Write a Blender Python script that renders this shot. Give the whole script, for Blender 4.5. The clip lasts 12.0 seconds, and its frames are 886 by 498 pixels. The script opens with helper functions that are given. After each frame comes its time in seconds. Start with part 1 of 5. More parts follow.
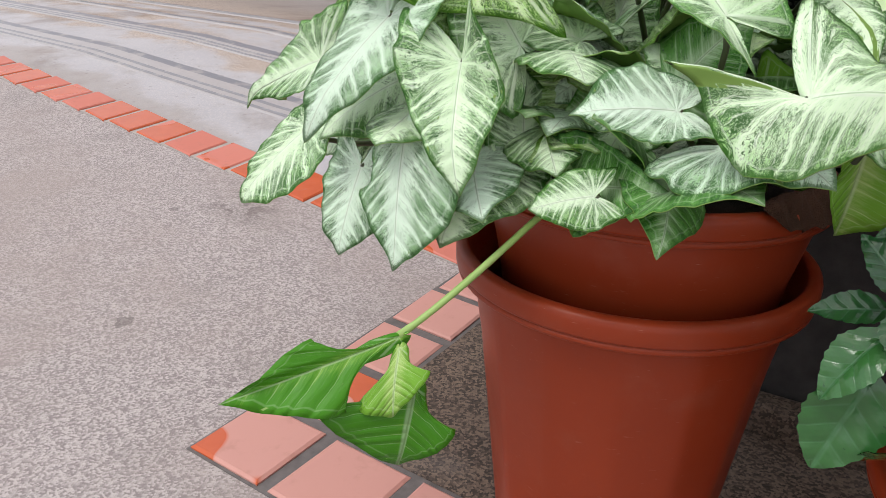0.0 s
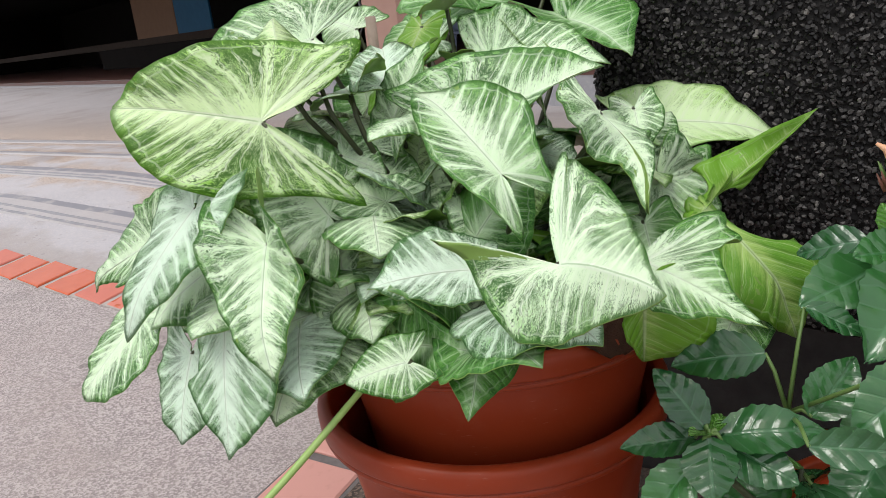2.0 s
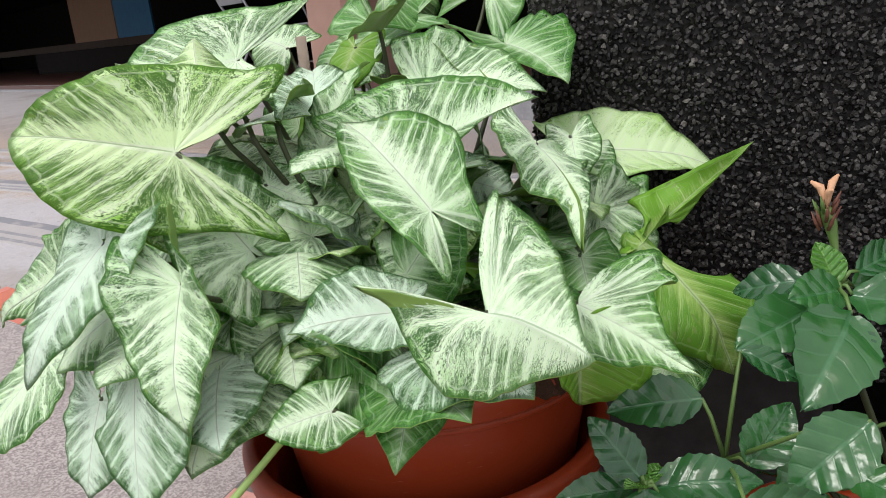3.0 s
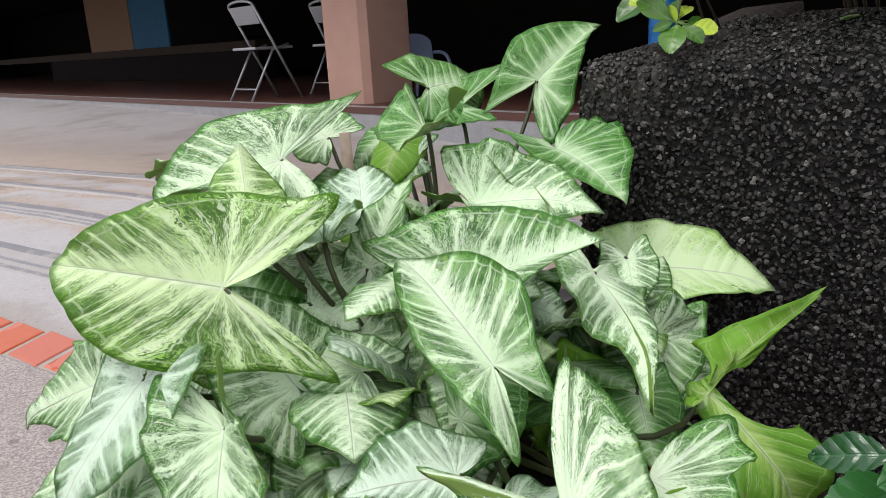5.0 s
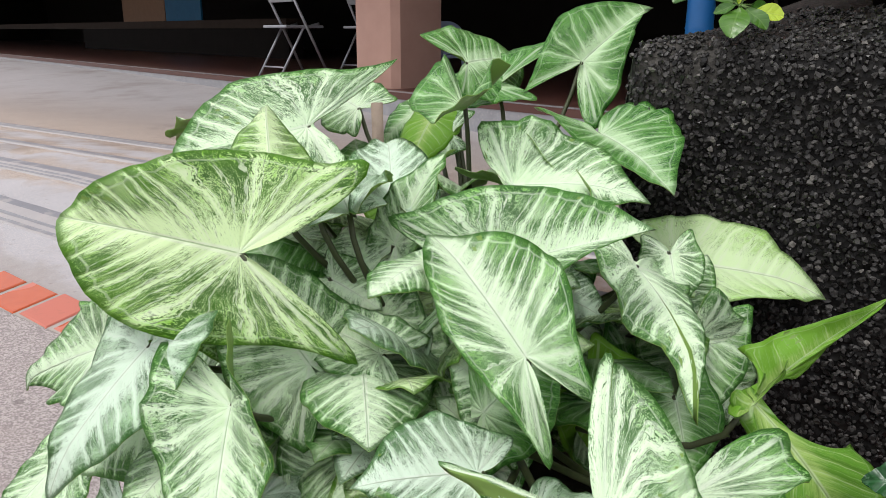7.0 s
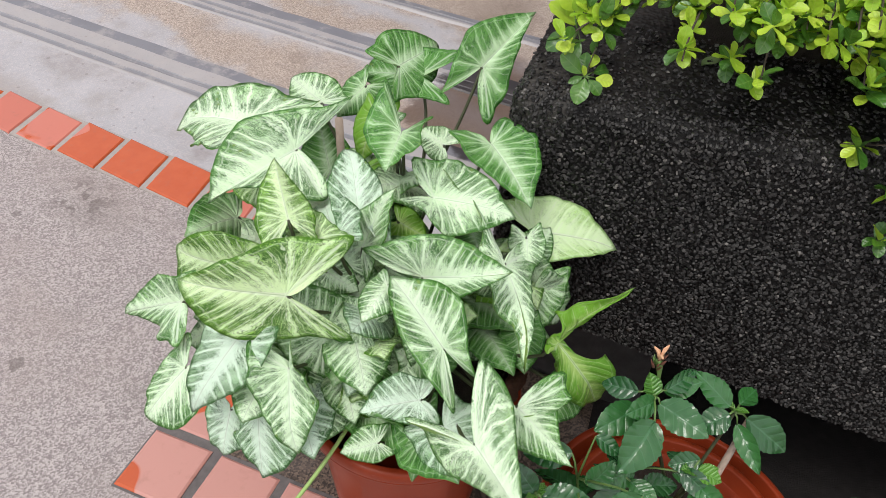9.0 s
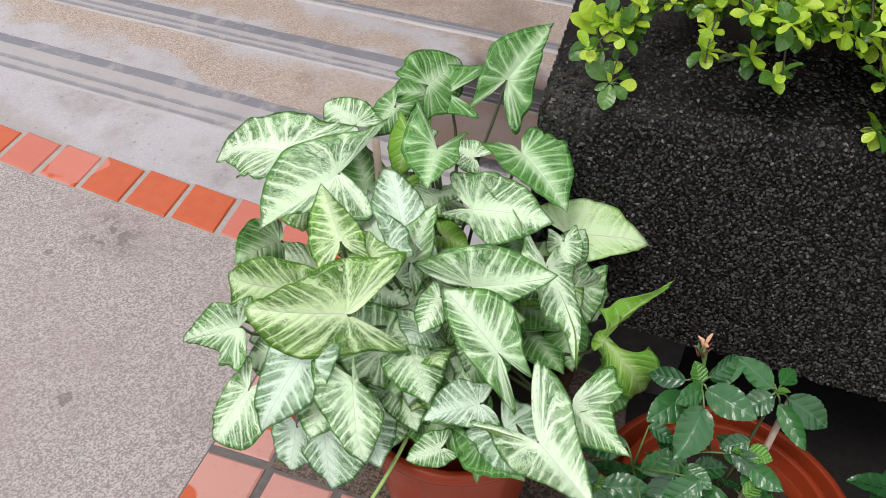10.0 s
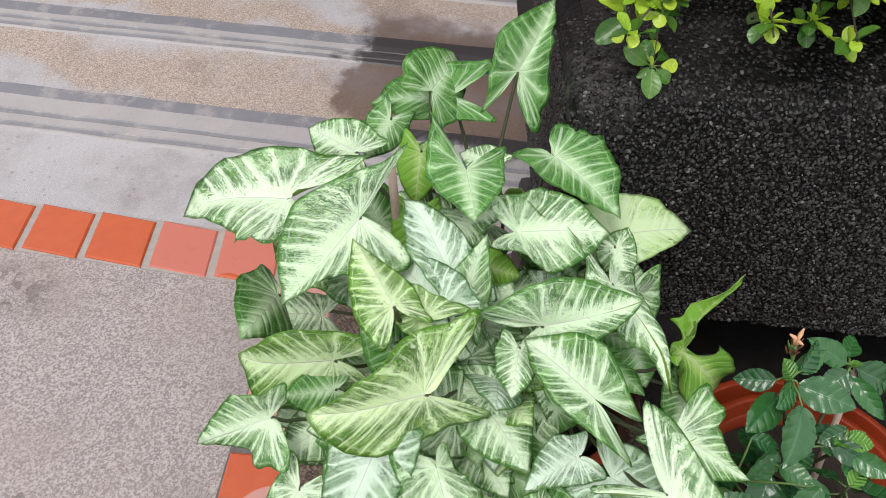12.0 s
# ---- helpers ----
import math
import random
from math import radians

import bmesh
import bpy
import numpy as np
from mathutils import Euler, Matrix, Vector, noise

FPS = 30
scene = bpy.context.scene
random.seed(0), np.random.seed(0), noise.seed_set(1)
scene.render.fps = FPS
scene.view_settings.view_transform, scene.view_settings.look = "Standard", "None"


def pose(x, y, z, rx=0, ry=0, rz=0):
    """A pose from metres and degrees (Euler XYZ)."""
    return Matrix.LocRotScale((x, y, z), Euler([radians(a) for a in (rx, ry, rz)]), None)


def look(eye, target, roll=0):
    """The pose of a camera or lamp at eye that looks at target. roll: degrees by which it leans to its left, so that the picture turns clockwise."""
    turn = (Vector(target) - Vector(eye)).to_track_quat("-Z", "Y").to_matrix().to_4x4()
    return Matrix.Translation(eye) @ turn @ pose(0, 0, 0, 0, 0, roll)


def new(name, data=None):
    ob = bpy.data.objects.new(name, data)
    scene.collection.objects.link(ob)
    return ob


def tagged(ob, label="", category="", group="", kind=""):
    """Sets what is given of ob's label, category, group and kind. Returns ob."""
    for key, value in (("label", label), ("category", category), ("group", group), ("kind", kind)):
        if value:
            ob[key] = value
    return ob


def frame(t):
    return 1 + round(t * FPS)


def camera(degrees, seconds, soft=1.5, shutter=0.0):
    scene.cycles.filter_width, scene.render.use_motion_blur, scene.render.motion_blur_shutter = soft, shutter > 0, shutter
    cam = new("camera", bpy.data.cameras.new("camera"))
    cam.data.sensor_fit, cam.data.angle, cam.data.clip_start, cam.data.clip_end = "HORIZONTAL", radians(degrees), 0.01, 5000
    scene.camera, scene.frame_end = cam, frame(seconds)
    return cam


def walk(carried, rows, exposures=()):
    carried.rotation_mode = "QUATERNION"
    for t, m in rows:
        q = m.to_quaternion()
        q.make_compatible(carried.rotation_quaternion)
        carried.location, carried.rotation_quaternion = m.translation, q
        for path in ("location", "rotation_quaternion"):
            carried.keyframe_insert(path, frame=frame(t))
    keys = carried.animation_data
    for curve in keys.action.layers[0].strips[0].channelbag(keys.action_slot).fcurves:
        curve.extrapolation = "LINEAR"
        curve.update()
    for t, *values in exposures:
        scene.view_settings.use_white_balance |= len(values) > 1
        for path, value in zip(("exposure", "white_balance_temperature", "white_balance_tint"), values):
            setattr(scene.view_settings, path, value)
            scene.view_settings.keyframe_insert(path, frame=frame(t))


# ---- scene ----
cam = camera(61.5, 12.0, soft=0.7)
PATH = [
    (0, (0.167, 0.204, 0.589), (0.162, 2.05, -0.182), 1.5),
    (0.5, (0.173, 0.164, 0.553), (0.108, 2.02, -0.19), 4.4),
    (1, (0.188, 0.186, 0.565), (0.123, 2.045, -0.168), 2.2),
    (1.5, (0.214, 0.194, 0.6), (0.22, 2.082, -0.06), -3.6),
    (2, (0.268, 0.214, 0.649), (0.383, 2.123, 0.065), -6.1),
    (2.5, (0.281, 0.225, 0.649), (0.525, 2.125, 0.074), -5.5),
    (2.7, (0.286, 0.23, 0.65), (0.531, 2.132, 0.084), -5.3),
    (4.3, (0.284, 0.296, 0.744), (0.603, 2.152, 0.07), -3.0),
    (4.5, (0.285, 0.295, 0.748), (0.601, 2.164, 0.11), -3.2),
    (5, (0.263, 0.294, 0.736), (0.508, 2.206, 0.202), -3.2),
    (5.5, (0.247, 0.31, 0.707), (0.484, 2.235, 0.22), 0.4),
    (6, (0.256, 0.33, 0.695), (0.503, 2.257, 0.219), 1.5),
    (6.5, (0.257, 0.322, 0.696), (0.465, 2.251, 0.21), 0.7),
    (6.7, (0.263, 0.33, 0.693), (0.457, 2.258, 0.201), 0.4),
    (8.3, (0.188, 0.252, 1.067), (0.548, 1.773, -0.181), 2.6),
    (8.5, (0.189, 0.229, 1.1), (0.595, 1.68, -0.214), 4.5),
    (9, (0.185, 0.184, 1.17), (0.596, 1.622, -0.158), 4.7),
    (9.5, (0.169, 0.149, 1.206), (0.584, 1.592, -0.115), 1.3),
    (10, (0.125, 0.176, 1.201), (0.538, 1.618, -0.121), 0.4),
    (10.5, (0.104, 0.315, 1.207), (0.515, 1.759, -0.113), 0.1),
    (11, (0.082, 0.384, 1.189), (0.588, 1.771, -0.16), 0.2),
    (11.5, (0.01, 0.417, 1.189), (0.635, 1.672, -0.238), -1.2),
    (12, (0.005, 0.417, 1.194), (0.687, 1.622, -0.25), 0.2),
]
walk(cam, [(t, look(eye, target, roll)) for t, eye, target, roll in PATH])


# ---- daylight: bright overcast, soft sun ----
world = bpy.data.worlds.new("overcast_sky")
scene.world = world
world.use_nodes = True
wn = world.node_tree
sky = wn.nodes.new("ShaderNodeTexSky")
sky.sky_type, sky.sun_disc = "NISHITA", False
sky.sun_elevation, sky.sun_rotation = radians(62), radians(205)
sky.air_density, sky.dust_density, sky.ozone_density = 1.0, 4.0, 1.0
white = wn.nodes.new("ShaderNodeMixRGB")
white.inputs[0].default_value = 0.72
white.inputs[2].default_value = (8.2, 8.1, 8.3, 1)
wn.links.new(sky.outputs[0], white.inputs[1])
bg = wn.nodes["Background"]
bg.inputs[1].default_value = 0.115
wn.links.new(white.outputs[0], bg.inputs[0])
sun = new("sun", bpy.data.lights.new("sun", "SUN"))
sun.data.energy, sun.data.angle, sun.data.color = 1.2, radians(22), (1.0, 0.97, 0.93)
sun.matrix_world = look((0, 0, 0), (0.4, 0.2, -0.88))
scene.view_settings.exposure = 0.35


# ---- materials ----
class Nodes:
    """A small writer of node materials."""

    def __init__(self, name):
        self.mat = bpy.data.materials.new(name)
        self.mat.use_nodes = True
        self.tree = self.mat.node_tree
        self.bsdf = self.tree.nodes["Principled BSDF"]
        self.out = self.tree.nodes["Material Output"]

    def add(self, kind, values=(), **props):
        n = self.tree.nodes.new("ShaderNode" + kind)
        if "operation" in props:
            n.operation = props["operation"]
        if "use_clamp" in props:
            n.use_clamp = props["use_clamp"]
        if "blend_type" in props:
            n.blend_type = props["blend_type"]
        if "interpolation_type" in props:
            n.interpolation_type = props["interpolation_type"]
        if "feature" in props:
            n.feature = props["feature"]
        if "uv_map" in props:
            n.uv_map = props["uv_map"]
        for i, v in (values.items() if isinstance(values, dict) else enumerate(values)):
            if v is None:
                continue
            if isinstance(v, bpy.types.NodeSocket):
                self.tree.links.new(v, n.inputs[i])
            else:
                n.inputs[i].default_value = v
        return n

    def math(self, op, a, b=None, c=None, clamp=False):
        return self.add("Math", (a, b, c), operation=op, use_clamp=clamp).outputs[0]

    def mix(self, f, a, b, blend="MIX"):
        return self.add("MixRGB", (f, a, b), blend_type=blend).outputs[0]

    def ramp(self, x, lo, hi):
        return self.add("MapRange", (x, lo, hi, 0.0, 1.0), interpolation_type="SMOOTHSTEP").outputs[0]

    def noise(self, vec, scale, detail=4.0, rough=0.55, out=0):
        return self.add("TexNoise", {0: vec, 2: scale, 3: detail, 4: rough}).outputs[out]

    def voronoi(self, vec, scale, feature="F1", rand=1.0):
        n = self.add("TexVoronoi", {0: vec, 2: scale}, feature=feature)
        n.inputs["Randomness"].default_value = rand
        return n

    def place(self):
        return self.add("NewGeometry").outputs["Position"]

    def bump(self, height, strength=0.3, dist=0.002):
        b = self.add("Bump", {0: strength, 1: dist})
        b.inputs["Height"].default_value = 0
        self.tree.links.new(height, b.inputs["Height"])
        return b.outputs[0]

    def set(self, **kw):
        for k, v in kw.items():
            i = self.bsdf.inputs[k.replace("_", " ")]
            if isinstance(v, bpy.types.NodeSocket):
                self.tree.links.new(v, i)
            else:
                i.default_value = v
        return self.mat


def rgb(r, g, b):
    return (r, g, b, 1)


def concrete(name, light, dark, brown, grain):
    """Washed aggregate concrete: fine stones, broad stains, damp spots."""
    n = Nodes(name)
    p = n.place()
    stones = n.voronoi(p, grain)
    tone = n.add("SeparateColor", (stones.outputs["Color"],)).outputs[0]
    base = n.mix(n.ramp(tone, 0.1, 0.95), dark, light)
    base = n.mix(n.math("MULTIPLY", n.ramp(n.noise(p, 2.1, 6.0, 0.6), 0.42, 0.72), 0.75), base, brown)
    base = n.mix(n.math("MULTIPLY", n.ramp(n.noise(p, 6.0, 6.0), 0.52, 0.72), 0.25), base, rgb(0.2, 0.18, 0.17))
    spots = n.ramp(n.noise(p, 11.0, 4.0, 0.6), 0.68, 0.75)
    base = n.mix(n.math("MULTIPLY", spots, 0.45), base, rgb(0.09, 0.075, 0.07))
    drop = n.voronoi(n.add("MixRGB", (0.06, p, n.noise(p, 40.0, 2.0, 0.5, 1))).outputs[0], 10.0)
    size = n.add("SeparateColor", (drop.outputs["Color"],)).outputs[1]
    mark = n.math("LESS_THAN", drop.outputs["Distance"], n.math("MULTIPLY", n.ramp(size, 0.55, 1.0), 0.16))
    base = n.mix(n.math("MULTIPLY", mark, 0.5), base, rgb(0.1, 0.085, 0.08))
    near = n.add("VectorMath", (p, (-0.263, 1.687, 0.045)), operation="DISTANCE").outputs["Value"]
    spill = n.math("MULTIPLY", n.math("SUBTRACT", 1.0, n.ramp(near, 0.03, 0.11)), n.ramp(n.noise(p, 26.0, 4.0), 0.5, 0.55))
    base = n.mix(n.math("MULTIPLY", spill, 0.55), base, rgb(0.1, 0.08, 0.075))
    rough = n.math("ADD", 0.5, n.math("MULTIPLY", n.noise(p, 2.5, 3.0), 0.35))
    return n.set(Base_Color=base, Roughness=rough, Normal=n.bump(stones.outputs["Distance"], 0.5, 0.0012))


PAVEMENT = concrete("washed_concrete", rgb(0.485, 0.435, 0.425), rgb(0.235, 0.203, 0.2), rgb(0.32, 0.265, 0.245), 340)


def damp_zone(n, p, s, d):
    """A ragged wet stretch where water stands by the plant."""
    uneven = n.math("MULTIPLY", n.math("SUBTRACT", n.noise(p, 8.0, 6.0, 0.62), 0.5), 0.4)
    start = n.ramp(n.math("ADD", s, uneven), -0.86, -0.8)
    reach_d = n.math("MULTIPLY", n.ramp(n.math("ADD", d, uneven), 1.76, 1.82), n.math("SUBTRACT", 1.0, n.ramp(n.math("ADD", d, uneven), 2.2, 2.34)))
    return n.math("MULTIPLY", n.math("MULTIPLY", start, reach_d), n.math("SUBTRACT", 1.0, n.ramp(s, 0.2, 0.5)))


def make_drive():
    """Driveway: smooth grey concrete, worn to brown aggregate in long streaks, with a damp patch."""
    n = Nodes("driveway_concrete")
    p = n.place()
    d = n.add("VectorMath", (p, (0.652, 0.758, 0.0)), operation="DOT_PRODUCT").outputs["Value"]
    s = n.add("VectorMath", (p, (0.765, -0.644, 0.0)), operation="DOT_PRODUCT").outputs["Value"]
    stones = n.voronoi(p, 380)
    tone = n.add("SeparateColor", (stones.outputs["Color"],)).outputs[0]
    grey = n.mix(n.noise(p, 3.0, 6.0, 0.6), rgb(0.33, 0.325, 0.35), rgb(0.5, 0.49, 0.515))
    grey = n.mix(n.math("MULTIPLY", n.ramp(tone, 0.4, 1.0), 0.45), grey, rgb(0.62, 0.57, 0.55))
    grey = n.mix(n.math("MULTIPLY", n.ramp(n.noise(p, 9.0, 6.0, 0.65), 0.5, 0.75), 0.45), grey, rgb(0.3, 0.26, 0.24))
    brown = n.mix(tone, rgb(0.2, 0.135, 0.09), rgb(0.58, 0.47, 0.38))
    ragged = n.math("ADD", d, n.math("MULTIPLY", n.math("SUBTRACT", n.noise(p, 3.4, 6.0, 0.62), 0.5), 0.55))
    first = n.math("MULTIPLY", n.ramp(ragged, 1.67, 1.77), n.math("SUBTRACT", 1.0, n.ramp(ragged, 1.84, 2.01)))
    second = n.math("MULTIPLY", n.ramp(ragged, 2.0, 2.07), n.math("SUBTRACT", 1.0, n.ramp(ragged, 2.14, 2.25)))
    third = n.ramp(ragged, 2.27, 2.37)
    worn = n.math("MAXIMUM", first, n.math("MAXIMUM", second, third))
    worn = n.math("MULTIPLY", worn, n.math("SUBTRACT", 1.0, n.ramp(d, 3.0, 4.5)))
    c = n.mix(n.math("MULTIPLY", worn, 0.75), grey, brown)
    edge = n.math("MULTIPLY", n.math("SUBTRACT", 1.0, n.ramp(ragged, 1.29, 1.39)), 0.5)
    c = n.mix(edge, c, rgb(0.3, 0.25, 0.22))
    soot = n.math("MULTIPLY", n.ramp(n.noise(p, 1.6, 6.0, 0.65), 0.5, 0.66), 0.5)
    c = n.mix(soot, c, rgb(0.16, 0.115, 0.09))
    pit = n.voronoi(p, 60.0)
    pits = n.math("LESS_THAN", pit.outputs["Distance"], n.math("MULTIPLY", n.ramp(n.add("SeparateColor", (pit.outputs["Color"],)).outputs[1], 0.75, 1.0), 0.3))
    c = n.mix(n.math("MULTIPLY", pits, 0.3), c, rgb(0.12, 0.1, 0.09))
    c = n.mix(n.math("MULTIPLY", n.ramp(d, 2.5, 3.4), 0.5), c, rgb(0.26, 0.235, 0.235))
    wet = damp_zone(n, p, s, d)
    c = n.mix(n.math("MULTIPLY", wet, 0.75), c, rgb(0.11, 0.068, 0.05))
    rough = n.math("SUBTRACT", n.math("ADD", 0.42, n.math("MULTIPLY", n.noise(p, 2.5, 3.0), 0.35)), n.math("MULTIPLY", wet, 0.25))
    return n.set(Base_Color=c, Roughness=rough, Normal=n.bump(stones.outputs["Distance"], 0.4, 0.001))


DRIVE = make_drive()
BED = concrete("pebble_bed", rgb(0.19, 0.135, 0.1), rgb(0.035, 0.024, 0.018), rgb(0.08, 0.054, 0.04), 300)


def make_cement():
    n = Nodes("smooth_grey_cement")
    p = n.place()
    c = n.mix(n.noise(p, 9.0, 6.0), rgb(0.2, 0.2, 0.215), rgb(0.36, 0.36, 0.38))
    c = n.mix(n.math("MULTIPLY", n.ramp(n.noise(p, 60.0, 3.0), 0.5, 0.75), 0.4), c, rgb(0.45, 0.43, 0.42))
    return n.set(Base_Color=c, Roughness=0.45, Normal=n.bump(n.noise(p, 150.0), 0.2, 0.001))


CEMENT = make_cement()


def make_wet():
    n = Nodes("wet_dark_grout")
    p = n.place()
    c = n.mix(n.noise(p, 70.0, 5.0), rgb(0.055, 0.05, 0.048), rgb(0.19, 0.17, 0.165))
    return n.set(Base_Color=c, Roughness=0.5, Normal=n.bump(n.noise(p, 220.0), 0.4, 0.001))


GROUT = make_wet()


def make_tile(name, level, dull=0.0):
    """Red clay tile, chalky pink where dry and deep orange where damp."""
    n = Nodes(name)
    p = n.place()
    r = n.add("ObjectInfo").outputs["Random"]
    dry = n.mix(r, rgb(0.53, 0.155, 0.11), rgb(0.62, 0.22, 0.17))
    dry = n.mix(dull, dry, rgb(0.55, 0.28, 0.24))
    wet = n.mix(n.noise(p, 30.0), rgb(0.47, 0.08, 0.024), rgb(0.58, 0.125, 0.044))
    blotch = n.math("ADD", n.noise(p, 5.5, 2.0, 0.4), n.math("MULTIPLY", n.math("SUBTRACT", r, 0.5), 0.42))
    damp = n.ramp(blotch, level, level + 0.013)
    c = n.mix(damp, dry, wet)
    c = n.mix(n.math("MULTIPLY", n.ramp(n.noise(p, 45.0, 6.0), 0.55, 0.8), 0.3), c, rgb(0.3, 0.14, 0.1))
    rough = n.math("SUBTRACT", 0.6, n.math("MULTIPLY", damp, 0.36))
    return n.set(Base_Color=c, Roughness=rough, Normal=n.bump(n.noise(p, 120.0), 0.15, 0.001))


TILE = make_tile("red_clay_tile", 0.45)
DRYTILE = make_tile("dry_red_clay_tile", 0.62, 0.95)


def make_pebble():
    n = Nodes("black_washed_pebbles")
    isl = n.add("NewGeometry").outputs["Random Per Island"]
    p = n.place()
    tone = n.math("POWER", isl, 1.9)
    c = n.mix(tone, rgb(0.009, 0.0087, 0.0085), rgb(0.1, 0.096, 0.092))
    c = n.mix(n.ramp(isl, 0.975, 0.98), c, rgb(0.2, 0.19, 0.175))
    c = n.mix(n.math("MULTIPLY", n.noise(p, 400.0, 3.0), 0.5), c, rgb(0.008, 0.0075, 0.007))
    return n.set(Base_Color=c, Specular_IOR_Level=0.34, Roughness=n.math("ADD", 0.26, n.math("MULTIPLY", isl, 0.3)))


PEBBLE = make_pebble()


def make_blackwash():
    n = Nodes("black_pebbledash")
    p = n.place()
    v = n.voronoi(p, 150.0)
    tone = n.add("SeparateColor", (v.outputs["Color"],)).outputs[0]
    c = n.mix(n.ramp(tone, 0.5, 1.0), rgb(0.003, 0.0028, 0.0027), rgb(0.012, 0.0112, 0.0105))
    up = n.add("SeparateXYZ", (n.add("NewGeometry").outputs["Normal"],)).outputs[2]
    worn = n.math("MULTIPLY", n.ramp(up, 0.5, 0.9), n.ramp(n.noise(p, 12.0, 5.0), 0.35, 0.7))
    c = n.mix(n.math("MULTIPLY", worn, 0.55), c, rgb(0.03, 0.027, 0.024))
    near = n.add("VectorMath", (p, (0.523, 0.968, 0.71)), operation="DISTANCE").outputs["Value"]
    chip = n.math("MULTIPLY", n.math("SUBTRACT", 1.0, n.ramp(near, 0.03, 0.1)), n.ramp(n.noise(p, 45.0, 5.0, 0.65), 0.42, 0.6))
    c = n.mix(n.math("MULTIPLY", chip, 0.35), c, rgb(0.16, 0.15, 0.135))
    return n.set(Base_Color=c, Roughness=0.6, Specular_IOR_Level=0.2, Normal=n.bump(v.outputs["Distance"], 0.8, 0.003))


BLACKWASH = make_blackwash()


def make_terracotta():
    """Terracotta-coloured plastic with scuffs and dust."""
    n = Nodes("terracotta_plastic")
    p = n.place()
    c = n.mix(n.noise(p, 5.0, 4.0), rgb(0.2, 0.026, 0.008), rgb(0.3, 0.042, 0.012))
    dust = n.math("MULTIPLY", n.ramp(n.noise(p, 22.0, 7.0), 0.55, 0.85), 0.1)
    c = n.mix(dust, c, rgb(0.42, 0.2, 0.14))
    scratch = n.ramp(n.noise(n.add("Mapping", {0: p, 3: (30, 30, 300)}).outputs[0], 3.0, 4.0), 0.68, 0.74)
    c = n.mix(n.math("MULTIPLY", scratch, 0.25), c, rgb(0.6, 0.4, 0.33))
    rough = n.math("ADD", 0.26, n.math("MULTIPLY", n.noise(p, 14.0, 5.0), 0.22))
    return n.set(Base_Color=c, Roughness=rough, Specular_IOR_Level=0.26, Normal=n.bump(n.noise(p, 90.0), 0.06, 0.001))


TERRACOTTA = make_terracotta()


def plain(name, a, b, rough, scale=20.0, bump=0.1, metal=0.0, shine=0.5):
    n = Nodes(name)
    p = n.place()
    c = n.mix(n.noise(p, scale, 5.0), a, b)
    return n.set(Base_Color=c, Roughness=rough, Metallic=metal, Specular_IOR_Level=shine, Normal=n.bump(n.noise(p, scale * 5), bump, 0.002))


SOIL = plain("dark_soil", rgb(0.01, 0.008, 0.006), rgb(0.05, 0.036, 0.027), 0.9, 140.0, 0.9)
# Dark grey ground, its colour lowered further for the shade below the planter.
GAPSOIL = plain("shade_dark_soil", rgb(0.005, 0.0046, 0.0044), rgb(0.03, 0.027, 0.026), 0.7, 70.0, 0.9, shine=0.15)
# Grey cement with the shadow the block stands in put into its colour.
SHADECEMENT = plain("shaded_grey_cement", rgb(0.02, 0.019, 0.019), rgb(0.09, 0.085, 0.083), 0.7, 30.0, 0.6, shine=0.2)
# Plinth colour: near black, standing in for the shade in the planter's gap.
GAPBLACK = plain("gap_shade_black", rgb(0.003, 0.003, 0.003), rgb(0.014, 0.012, 0.01), 0.8, 140.0, 0.8, shine=0.08)
STEM = plain("green_stem", rgb(0.06, 0.13, 0.03), rgb(0.16, 0.26, 0.07), 0.45, 60.0)
DARKSTEM = plain("dark_stem", rgb(0.025, 0.035, 0.015), rgb(0.07, 0.085, 0.03), 0.5, 60.0)
RUNNER = plain("pale_green_runner", rgb(0.24, 0.4, 0.09), rgb(0.36, 0.5, 0.17), 0.45, 60.0)
BARK = plain("grey_bark", rgb(0.035, 0.026, 0.018), rgb(0.09, 0.07, 0.05), 0.8, 80.0, 0.5)
STAKE = plain("weathered_stake", rgb(0.3, 0.23, 0.18), rgb(0.48, 0.38, 0.31), 0.75, 120.0, 0.4)
PINK = plain("pink_plaster", rgb(0.4, 0.235, 0.19), rgb(0.5, 0.31, 0.25), 0.8, 6.0, 0.3)
# Walls and ceiling near black: the veranda's deep shade is put into the colour.
SHADEWALL = plain("interior_wall_shade", rgb(0.007, 0.0055, 0.005), rgb(0.014, 0.0105, 0.009), 0.8, 4.0, shine=0.1)
LEDGE = plain("dark_brown_ledge", rgb(0.032, 0.021, 0.016), rgb(0.055, 0.038, 0.029), 0.7, 6.0, shine=0.1)
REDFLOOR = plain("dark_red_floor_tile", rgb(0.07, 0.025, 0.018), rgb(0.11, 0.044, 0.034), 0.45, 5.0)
STEEL = plain("grey_painted_steel", rgb(0.32, 0.33, 0.36), rgb(0.42, 0.43, 0.46), 0.35, 40.0, 0.05, 0.5)
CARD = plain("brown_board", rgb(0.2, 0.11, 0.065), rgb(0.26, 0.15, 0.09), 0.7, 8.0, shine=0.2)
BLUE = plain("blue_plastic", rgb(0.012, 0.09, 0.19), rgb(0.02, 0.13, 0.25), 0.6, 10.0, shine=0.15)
DRYFLOWER = plain("dry_flower", rgb(0.55, 0.25, 0.12), rgb(0.78, 0.5, 0.32), 0.7, 200.0, 0.3)


